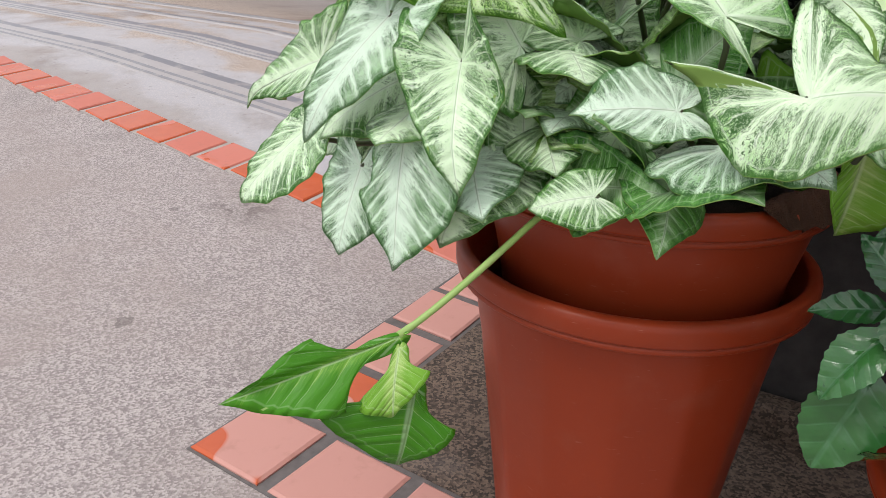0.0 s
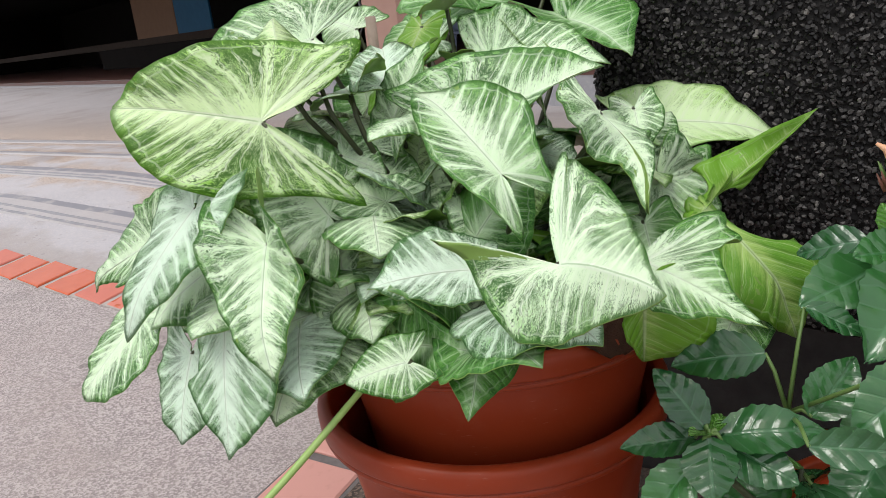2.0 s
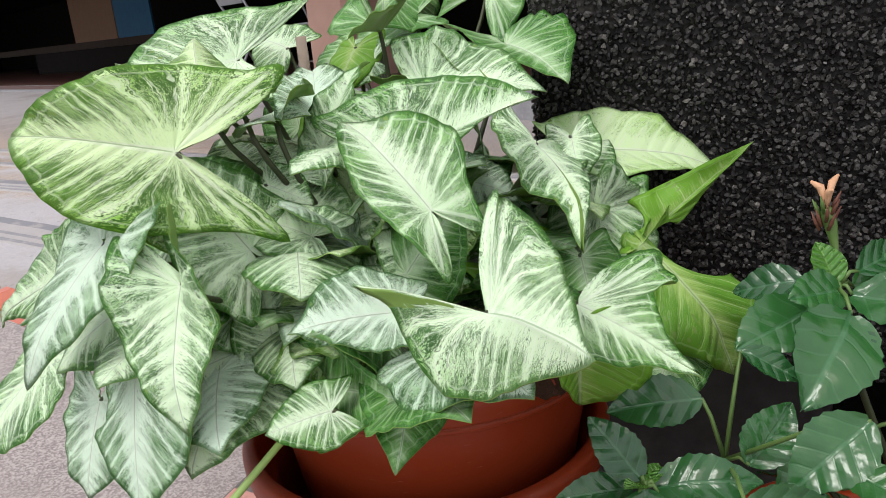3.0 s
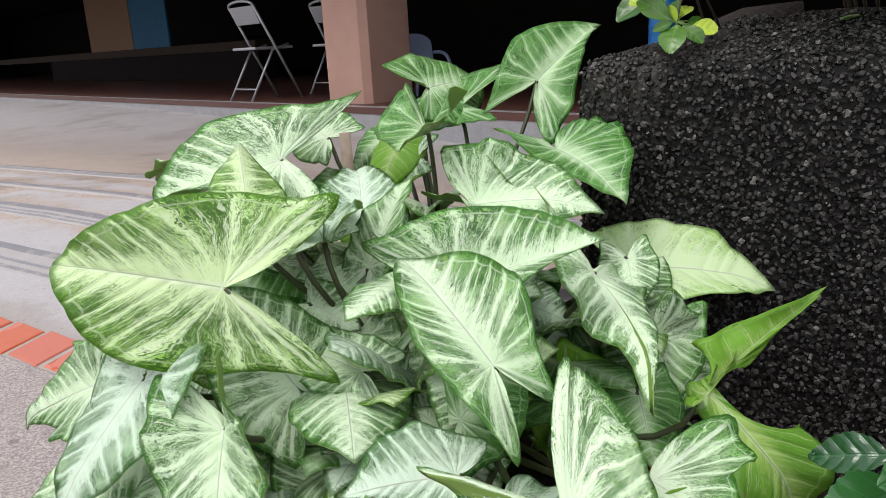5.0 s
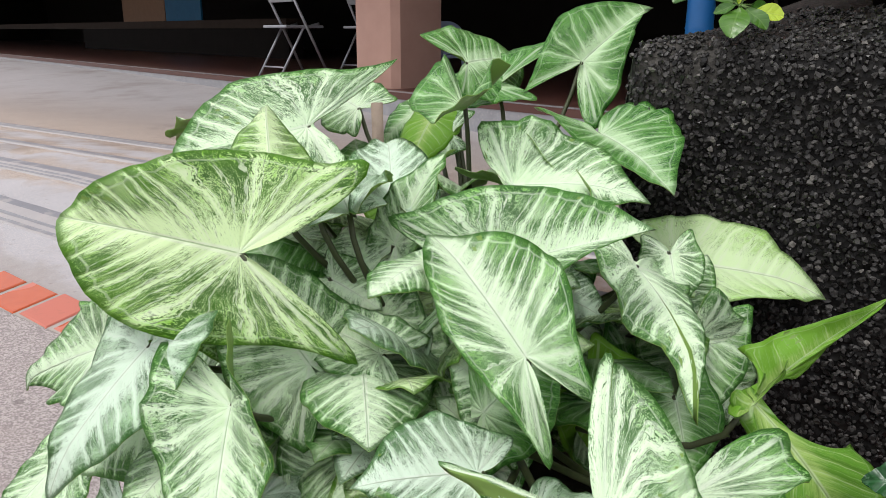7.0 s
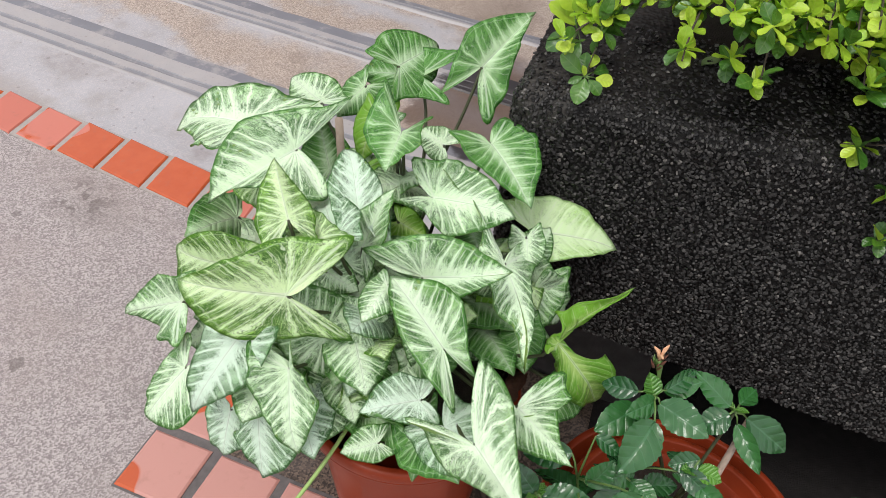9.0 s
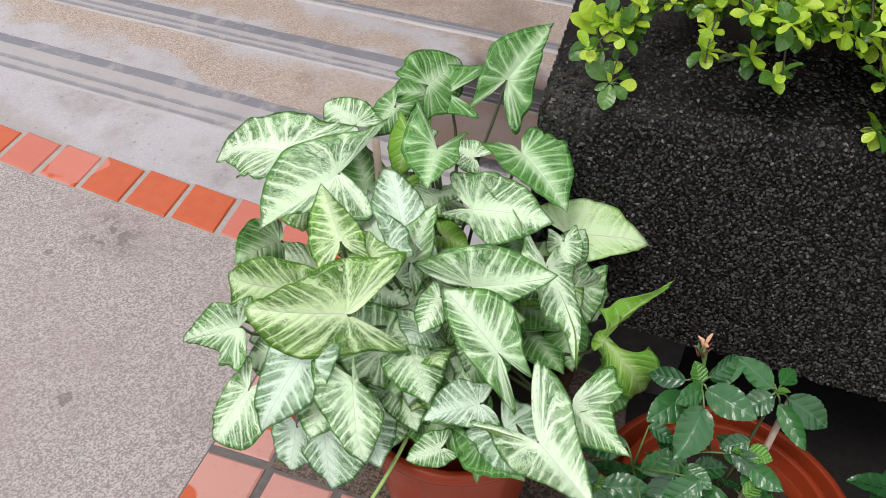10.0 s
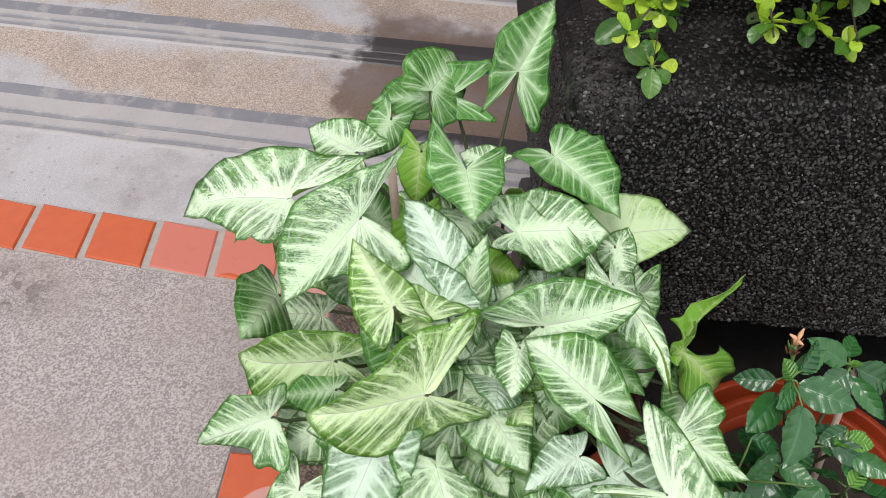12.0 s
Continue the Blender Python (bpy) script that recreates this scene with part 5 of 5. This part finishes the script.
def set_leaf(meshes, owner, origin, at_, direction, size, roll):
    ob = part("leaf", shrub_rng.choice(meshes), owner)
    q = Vector(direction).to_track_quat("X", "Z")
    ob.matrix_basis = Matrix.Translation(Vector(at_) - origin) @ q.to_matrix().to_4x4() @ Euler((roll, 0, 0)).to_matrix().to_4x4() @ Matrix.Scale(size, 4)
    return ob


def shoot(top, count, base=None, size=1.0, lean=(0, 0, 0), young=2):
    """A woody stem that ends in a whorl of leaves, with two more below."""
    top = Vector(top)
    base = Vector(base) if base else SIDE_POT + Vector((shrub_rng.uniform(-0.05, 0.05), shrub_rng.uniform(-0.05, 0.05), 0.215))
    pts = arc(base, base + Vector((0, 0, 0.06)), top - Vector((lean[0], lean[1], 0.05)), top, 10)
    part("stem", tube("stem", [p - shrub_at for p in pts], [0.0034 - 0.00018 * i for i in range(10)], DARKSTEM, 7), shrub)
    start = shrub_rng.uniform(0, 6.3)
    count += 2 if count else 0
    for i in range(count):
        a = start + i * 2.4
        low = i / count
        d = Vector((math.cos(a), math.sin(a), shrub_rng.uniform(-0.35, 0.3) - 0.25 * low))
        p = top.lerp(pts[6], 0.75 * low)
        stalk_end = p + d.normalized() * 0.012
        part("leaf_stalk", tube("leaf_stalk", [p - shrub_at, stalk_end - shrub_at], [0.0013, 0.0011], STEM, 5), shrub)
        set_leaf(BIG, shrub, shrub_at, stalk_end, d, size * shrub_rng.uniform(0.55, 1.05), shrub_rng.uniform(-0.5, 0.5))
    for i in range(young):
        a = start + 1 + i * 3.0
        d = Vector((math.cos(a), math.sin(a), 0.5))
        set_leaf(YOUNG, shrub, shrub_at, top, d, size * shrub_rng.uniform(0.6, 0.9), 0)


shoot((0.590, 0.645, 0.478), 0, young=0)
shoot((0.434, 0.587, 0.402), 0, (0.53, 0.57, 0.26), young=3, size=0.5)
shoot((0.708, 0.636, 0.430), 0, young=2, size=0.6)
shoot((0.60, 0.53, 0.40), 4, young=1)
shoot((0.56, 0.50, 0.37), 4, young=1)
shoot((0.50, 0.60, 0.36), 5, (0.56, 0.58, 0.25), young=1)
shoot((0.46, 0.53, 0.34), 4, (0.55, 0.55, 0.25), young=1)
shoot((0.55, 0.60, 0.39), 4, young=0)
shoot((0.62, 0.565, 0.43), 1, young=2, size=0.7)

# the leaves that stand out: base, tip and breadth over length, by the shoot that carries them
STANDING = [
    ((0.585, 0.64, 0.482), [((0.565, 0.645, 0.488), (0.535, 0.675, 0.474), 0.6), ((0.582, 0.638, 0.485), (0.580, 0.655, 0.508), 0.8), ((0.582, 0.633, 0.482), (0.538, 0.617, 0.487), 0.62), ((0.588, 0.630, 0.480), (0.620, 0.578, 0.482), 0.66), ((0.598, 0.639, 0.491), (0.645, 0.656, 0.494), 0.5), ((0.572, 0.609, 0.478), (0.524, 0.566, 0.452), 0.72), ((0.564, 0.634, 0.472), (0.508, 0.622, 0.458), 0.66), ((0.604, 0.650, 0.476), (0.645, 0.640, 0.490), 0.62)]),
    ((0.706, 0.634, 0.428), [((0.696, 0.636, 0.440), (0.662, 0.674, 0.468), 0.55), ((0.691, 0.627, 0.438), (0.652, 0.625, 0.421), 0.8), ((0.721, 0.646, 0.425), (0.757, 0.668, 0.420), 0.6), ((0.728, 0.633, 0.412), (0.778, 0.596, 0.376), 0.6), ((0.712, 0.628, 0.41), (0.717, 0.571, 0.385), 0.42)]),
    ((0.434, 0.587, 0.402), [((0.432, 0.600, 0.392), (0.388, 0.607, 0.388), 0.5), ((0.425, 0.585, 0.385), (0.388, 0.581, 0.347), 0.62), ((0.424, 0.588, 0.356), (0.402, 0.585, 0.288), 0.72), ((0.433, 0.589, 0.405), (0.412, 0.610, 0.436), 0.62), ((0.434, 0.585, 0.401), (0.425, 0.562, 0.374), 0.9), ((0.440, 0.584, 0.401), (0.489, 0.565, 0.415), 0.62), ((0.441, 0.581, 0.398), (0.470, 0.552, 0.385), 0.7)]),
    ((0.49, 0.60, 0.40), [((0.481, 0.612, 0.436), (0.428, 0.625, 0.430), 0.6), ((0.497, 0.586, 0.404), (0.524, 0.587, 0.436), 0.72), ((0.505, 0.612, 0.463), (0.53, 0.592, 0.45), 0.6), ((0.53, 0.535, 0.455), (0.486, 0.53, 0.428), 0.68), ((0.461, 0.529, 0.425), (0.50, 0.512, 0.424), 0.5)]),
    ((0.61, 0.565, 0.43), [((0.621, 0.572, 0.444), (0.588, 0.579, 0.431), 0.7), ((0.601, 0.571, 0.431), (0.622, 0.530, 0.424), 0.6), ((0.616, 0.564, 0.436), (0.636, 0.545, 0.437), 0.8), ((0.597, 0.577, 0.417), (0.63, 0.553, 0.434), 0.6), ((0.613, 0.552, 0.424), (0.627, 0.509, 0.429), 0.6), ((0.561, 0.601, 0.399), (0.524, 0.593, 0.377), 0.75)]),
]
for joint, blades in STANDING:
    joint = Vector(joint)
    for i, (base, end, broad) in enumerate(blades):
        base, end = Vector(base), Vector(end)
        part("leaf_stalk", tube("leaf_stalk", [p - shrub_at for p in (joint, joint.lerp(base, 0.6) + Vector((0, 0, 0.004)), base)], [0.0016, 0.0013, 0.0011], STEM, 6), shrub)
        long = (end - base).length
        me = (YOUNG if long < 0.032 else BIG)[i % 2 if long < 0.032 else i % 4]
        kin = 0.042 if long < 0.032 else 0.064
        ob = part("leaf", me, shrub)
        ob.matrix_basis = Matrix.Translation(base - shrub_at) @ facing(end - base, (-0.25, -0.6, 0.75)) @ Euler((0.3 * math.sin(i * 2.1), -0.12, 0)).to_matrix().to_4x4() @ Matrix.Diagonal((long / kin, long / kin * broad / 0.66, long / kin, 1))

# dried flower spike: a narrow green head with dark bracts and three pale petals
BRACT = plain("dark_red_bract", rgb(0.1, 0.03, 0.02), rgb(0.2, 0.08, 0.05), 0.6, 200.0, 0.3)
HEAD = Vector((0.584, 0.654, 0.53))
spike = part("flower_spike", tube("flower_spike", [Vector(p) - shrub_at for p in arc((0.59, 0.645, 0.478), (0.592, 0.65, 0.5), (0.588, 0.655, 0.52), HEAD, 8)], [0.0018, 0.0018, 0.0018, 0.0022, 0.0032, 0.0042, 0.0046, 0.003], STEM), shrub)
for i in range(14):
    a, z = i * 2.4, 0.0011 * i - 0.016
    d = Vector((math.cos(a) * 0.45, math.sin(a) * 0.45, 1)).normalized()
    q = HEAD + Vector((math.cos(a) * 0.003, math.sin(a) * 0.003, z)) - shrub_at
    part("bract", tube("bract", [q, q + d * 0.006, q + d * 0.013], [0.0011, 0.0014, 0.0003], BRACT if i % 3 else STEM, 5), spike, "dry dark red bract" if i % 3 else "")
for a, k in ((0.4, 1.0), (2.3, 0.85), (4.4, 0.7)):
    q = HEAD - shrub_at
    d = Vector((math.cos(a) * 0.3, math.sin(a) * 0.3, 1)).normalized() * k
    part("petal", tube("petal", [q, q + d * 0.009, q + d * 0.016, q + d * 0.02 + Vector((math.cos(a), math.sin(a), 0)) * 0.005], [0.0014, 0.0019, 0.0026, 0.001], DRYFLOWER, 6), spike, "wilted pale petal")
cane = tagged(new("plant_stake", tube("plant_stake", [(0.64, 0.56, 0.22), (0.69, 0.6, 0.32), (0.735, 0.634, 0.405)], [0.0048, 0.0045, 0.0045], STAKE, 8)), "pale cut cane leaning in the side pot", "stake")

third = holder("potted_shrub", (0.885, 0.5, 0.007), "small shrub with glossy bluish-green leaves beside the planter", "shrub")
third_at = Vector(third.location)
for k, (hx, hy, hz) in enumerate(((0.87, 0.52, 0.3), (0.9, 0.5, 0.33), (0.85, 0.49, 0.27))):
    pts = arc(third_at, third_at + Vector((0, 0, 0.12)), (hx, hy, hz - 0.08), (hx, hy, hz), 8)
    part("stem", tube("stem", [p - third_at for p in pts], [0.0035 - 0.0002 * i for i in range(8)], DARKSTEM, 6), third)
    for i in range(6):
        a = 0.8 * k + i * 2.4
        d = Vector((math.cos(a), math.sin(a), shrub_rng.uniform(-0.2, 0.35)))
        set_leaf(BIG if i < 5 else YOUNG, third, third_at, Vector((hx, hy, hz - 0.008 * i)), d, shrub_rng.uniform(0.8, 1.1), shrub_rng.uniform(-0.4, 0.4))

# ---- lime shrub hanging over the planter ----
hedge = holder("hedge_shrub", WALL_A + local(0.5, 0.4, TOP - 0.025), "lime-green shrub spilling over the black planter", "shrub")
hedge_at = Vector(hedge.location)
FIVE = (-1.0, -0.5, 0.0, 0.5, 1.0)
LIMES = [simple_blade("leaf", 0.024, 0.0165, LIME, 0.3, 0.15, 0.0, 7, s, True, FIVE) for s in (7, 8)]
GREENS = [simple_blade("leaf", 0.027, 0.018, LIMEDARK, 0.3, 0.25, 0.0, 7, s, True, FIVE) for s in (9, 10)]
hedge_rng = random.Random(17)
FOLIAGE = []


def rosette(at_, size, lime, axis=(0, 0, 1)):
    at_, axis = Vector(at_), Vector(axis).normalized()
    side = axis.orthogonal().normalized()
    up = axis.cross(side)
    start = hedge_rng.uniform(0, 6.3)
    n = hedge_rng.randint(7, 10)
    for i in range(n):
        a = start + i * 2.4
        d = side * math.cos(a) + up * math.sin(a) + axis * (0.15 + 0.9 * i / n)
        back = axis * (-0.022 * (1 - i / n))
        kind = LIMES if hedge_rng.random() < lime + 0.3 * i / n else GREENS
        q = d.to_track_quat("X", "Z")
        m = Matrix.Translation(at_ + back - hedge_at) @ q.to_matrix().to_4x4() @ Euler((hedge_rng.uniform(-0.5, 0.5), 0, 0)).to_matrix().to_4x4() @ Matrix.Scale(size * hedge_rng.uniform(0.65, 1.15), 4)
        FOLIAGE.append((hedge_rng.choice(kind), m))


def plant_foliage():
    """The 300 leaves that hang furthest over the edge are single parts; the rest is one mesh."""
    FOLIAGE.sort(key=lambda it: (it[1].translation + hedge_at - WALL_A).dot(BACK) + 0.25 * (it[1].translation + hedge_at - WALL_A).dot(ALONG))
    for me, m in FOLIAGE[:300]:
        part("leaf", me, hedge).matrix_basis = m
    verts, faces, uvs, index, count = [], [], [], [], 0
    for me, m in FOLIAGE[300:]:
        co = np.zeros(len(me.vertices) * 3, dtype=np.float32)
        me.vertices.foreach_get("co", co)
        mat = np.array(m)
        co = co.reshape(-1, 3) @ mat[:3, :3].T + mat[:3, 3]
        if me.name not in SHAPES:
            uvl = np.zeros((len(me.vertices), 2))
            for lp, d in zip(me.loops, me.uv_layers["blade"].data):
                uvl[lp.vertex_index] = d.uv[:]
            SHAPES[me.name] = ([tuple(f.vertices) for f in me.polygons], uvl)
        fs, uvl = SHAPES[me.name]
        verts.append(co)
        faces += [tuple(i + count for i in f) for f in fs]
        uvs.append(uvl)
        index += [0 if me.materials[0] == LIME else 1] * len(fs)
        count += len(co)
    me = mesh_of("foliage", np.concatenate(verts), faces, [LIME, LIMEDARK], uvs={"blade": np.concatenate(uvs)}, index=index)
    tagged(part("foliage", me, hedge, "dense small lime-green leaves"), kind="stuff")


SHAPES = {}


def branch(a, b, c, d, rosettes, lime, r=0.0019):
    pts = arc(a, b, c, d, 12)
    part("branch", tube("branch", [p - hedge_at for p in pts], [r * (1.3 - 0.07 * i) for i in range(12)], BARK, 6), hedge)
    for i in range(rosettes):
        t = 1 - i / max(1, rosettes) * 0.6
        p = pts[min(11, int(t * 11))]
        ax = (pts[11] - pts[8]).normalized() * 0.6 + Vector((hedge_rng.uniform(-0.7, 0.7), hedge_rng.uniform(-0.9, 0.3), hedge_rng.uniform(0.2, 1.0)))
        rosette(p + Vector((hedge_rng.uniform(-0.015, 0.015), hedge_rng.uniform(-0.015, 0.015), hedge_rng.uniform(-0.005, 0.015))), 0.9 if i else 1.0, lime, ax)


def wpt(s, b, z):
    return WALL_A + local(s, b, z)


branch(wpt(0.4, 0.35, TOP), wpt(0.25, 0.25, 0.84), wpt(0.12, 0.1, 0.86), (0.572, 0.965, 0.80), 7, 0.35)
branch(wpt(0.12, 0.2, TOP), (0.6, 0.98, 0.78), (0.575, 0.944, 0.8), (0.556, 0.925, 0.742), 0, 0.3, 0.0012)
branch(wpt(0.1, 0.2, TOP), (0.61, 1.01, 0.8), (0.58, 0.99, 0.8), (0.563, 0.983, 0.772), 0, 0.3, 0.0012)

# the two sprigs that hang over the planter's corner: stalk end, leaf tip, breadth, lime or green
SPRIG = [
    ((0.555, 0.923, 0.740), (0.5405, 0.9039, 0.7181), 0.72, 0), ((0.570, 0.925, 0.738), (0.5915, 0.9211, 0.7328), 0.7, 1),
    ((0.552, 0.928, 0.744), (0.5284, 0.944, 0.7616), 0.6, 0), ((0.565, 0.937, 0.746), (0.5782, 0.9506, 0.7543), 0.7, 1),
    ((0.570, 0.933, 0.742), (0.5955, 0.9458, 0.7368), 0.5, 0), ((0.552, 0.924, 0.742), (0.5348, 0.9225, 0.735), 0.5, 0),
    ((0.560, 0.921, 0.739), (0.573, 0.910, 0.724), 0.7, 0), ((0.556, 0.925, 0.742), (0.550, 0.926, 0.756), 0.5, 1),
    ((0.557, 0.93, 0.744), (0.5623, 0.9517, 0.7589), 0.6, 0), ((0.563, 0.984, 0.769), (0.5271, 0.9886, 0.7469), 0.62, 0),
    ((0.560, 0.988, 0.778), (0.5291, 1.0059, 0.7989), 0.62, 1), ((0.558, 0.988, 0.785), (0.5634, 0.9853, 0.8193), 0.55, 1),
    ((0.556, 0.99, 0.794), (0.5394, 0.9998, 0.8178), 0.8, 1), ((0.5742, 0.9445, 0.7902), (0.5653, 0.9385, 0.7791), 0.95, 1),
    ((0.577, 0.945, 0.790), (0.6086, 0.9512, 0.7804), 0.5, 0), ((0.572, 0.946, 0.8), (0.5785, 0.9419, 0.8324), 0.5, 0),
    ((0.5735, 0.945, 0.796), (0.5623, 0.9516, 0.8191), 0.7, 1), ((0.575, 0.944, 0.796), (0.5805, 0.9407, 0.8063), 0.8, 1),
    ((0.573, 0.946, 0.79), (0.5552, 0.9559, 0.7852), 0.5, 1), ((0.573, 0.945, 0.785), (0.5692, 0.9475, 0.7597), 0.4, 0),
    ((0.58, 0.945, 0.788), (0.5908, 0.9345, 0.7699), 0.6, 0), ((0.545, 0.965, 0.764), (0.5305, 0.9671, 0.7585), 0.85, 1),
    ((0.545, 0.96, 0.764), (0.5438, 0.9487, 0.7605), 0.7, 1), ((0.56, 0.965, 0.766), (0.546, 0.952, 0.748), 0.6, 0),
]
for i, (base, end, broad, lime) in enumerate(SPRIG):
    base, end = Vector(base), Vector(end)
    joint = Vector((0.556, 0.925, 0.742) if i < 9 else (0.563, 0.983, 0.772) if i < 13 or i > 20 else (0.575, 0.9445, 0.79))
    part("leaf_stalk", tube("leaf_stalk", [joint - hedge_at, base - hedge_at + Vector((0, 0, 0.0005))], [0.0011, 0.0008], STEM, 5), hedge)
    kin, me = (0.024, LIMES[i % 2]) if lime else (0.027, GREENS[i % 2])
    long = (end - base).length
    ob = part("leaf", me, hedge)
    ob.matrix_basis = Matrix.Translation(base - hedge_at) @ facing(end - base, (-0.3, -0.55, 0.78)) @ Euler((0.4 * math.sin(i * 2.1), -0.1, 0)).to_matrix().to_4x4() @ Matrix.Diagonal((long / kin, long / kin * broad / 0.67, long / kin, 1))
branch(wpt(0.36, 0.33, TOP), wpt(0.2, 0.2, 0.83), wpt(0.1, 0.06, 0.83), wpt(0.055, 0.015, 0.785), 7, 0.45)
for i in range(60):
    s = 0.2 + 0.0115 * i + hedge_rng.uniform(-0.015, 0.015)
    b = hedge_rng.uniform(-0.03, 0.07)
    z = TOP + hedge_rng.uniform(0.085, 0.155)
    branch(wpt(s + 0.06, 0.3, TOP - 0.03), wpt(s + 0.04, 0.22, TOP + 0.14), wpt(s, b + 0.08, z + 0.04), wpt(s, b, z), 5, 0.6)
for i in range(56):
    s = 0.16 + 0.016 * i + hedge_rng.uniform(-0.02, 0.02)
    b = hedge_rng.uniform(0.04, 0.2)
    z = TOP + hedge_rng.uniform(0.08, 0.18)
    branch(wpt(s + 0.08, 0.4, TOP - 0.03), wpt(s + 0.05, 0.35, TOP + 0.15), wpt(s, b + 0.08, z), wpt(s, b, z), 5, 0.6)
branch(wpt(0.66, 0.12, TOP), wpt(0.6, 0.05, 0.78), wpt(0.52, 0.0, 0.76), (0.802, 0.762, 0.732), 3, 0.4, 0.0013)
branch(wpt(0.75, 0.3, TOP), wpt(0.7, 0.1, 0.85), wpt(0.5, 0.0, 0.8), wpt(0.44, -0.03, 0.69), 5, 0.35)
branch(wpt(0.8, 0.3, TOP), wpt(0.75, 0.1, 0.85), wpt(0.54, -0.01, 0.76), wpt(0.47, -0.035, 0.63), 5, 0.35)
for i in range(26):
    s = 0.45 + 0.013 * i
    branch(wpt(s + 0.1, 0.25, TOP), wpt(s + 0.08, 0.1, 0.86), wpt(s + 0.02, -0.02, 0.84), wpt(s, -0.05 - 0.01 * (i % 3), 0.8 - 0.025 * (i % 5)), 5, 0.42)
plant_foliage()

# fallen leaf on the planter's top
FALLEN = plain("dull_green_leaf", rgb(0.1, 0.17, 0.06), rgb(0.2, 0.27, 0.11), 0.5, 60.0, 0.4)
fallen = tagged(new("fallen_leaf", simple_blade("fallen_leaf", 0.032, 0.017, FALLEN, 0.3, -0.2, 0.02, 8, 15)), "dull green fallen leaf lying on the planter edge", "fallen leaf")
fallen.matrix_world = Matrix.Translation((0.724, 0.946, TOP + 0.021)) @ Euler((0, 0, 0.3)).to_matrix().to_4x4()

# ---- tile rows ----
def tile_mesh(w, d, skew=0.0, mat=None):
    h, c = 0.006, 0.004
    pts = [(-w / 2, -d / 2), (w / 2, -d / 2), (w / 2, d / 2), (-w / 2, d / 2)]
    v = [(x + skew * y, y, -0.01) for x, y in pts] + [(x + skew * y, y, h - c * 0.7) for x, y in pts] + [((x - math.copysign(c, x)) + skew * y, y - math.copysign(c, y), h) for x, y in pts]
    f = [(i + k, (i + 1) % 4 + k, (i + 1) % 4 + k + 4, i + k + 4) for k in (0, 4) for i in range(4)] + [(8, 9, 10, 11)]
    return mesh_of("tile", v, f, [mat or TILE], smooth=False)


def tile_row(owner, origin, direction, pitch, count, me, first=0):
    rng = random.Random(count)
    side = Vector((-direction.y, direction.x, 0))
    for i in range(first, count):
        p = origin + direction * (pitch * i) + Vector((0, 0, rng.uniform(-0.001, 0.0015)))
        o = climb(p)
        x, y = (climb(p + direction * 0.02) - o) / 0.02, (climb(p + side * 0.02) - o) / 0.02
        z = x.cross(y).normalized()
        m = Matrix(((x.x, y.x, z.x, o.x), (x.y, y.y, z.y, o.y), (x.z, y.z, z.z, o.z), (0, 0, 0, 1)))
        ob = part("tile", me, owner)
        ob.matrix_world = m @ pose(0, 0, 0, rng.uniform(-0.4, 0.4), rng.uniform(-0.4, 0.4), rng.uniform(-0.5, 0.5))


tile_row(border_bed, ROW * -1.5213 + OFF * 1.343, ROW, 0.1525, 8, tile_mesh(0.1365, 0.1365, -0.17), -26)
tile_row(bed_mortar, CORNER + NEAR * 0.0585 + SIDE * 0.0585, NEAR, 0.135, 9, tile_mesh(0.117, 0.117, 0.0, DRYTILE))
tile_row(side_mortar, CORNER + NEAR * 0.0585 + SIDE * 0.1935, SIDE, 0.135, 4, tile_mesh(0.117, 0.117, 0.0, DRYTILE))
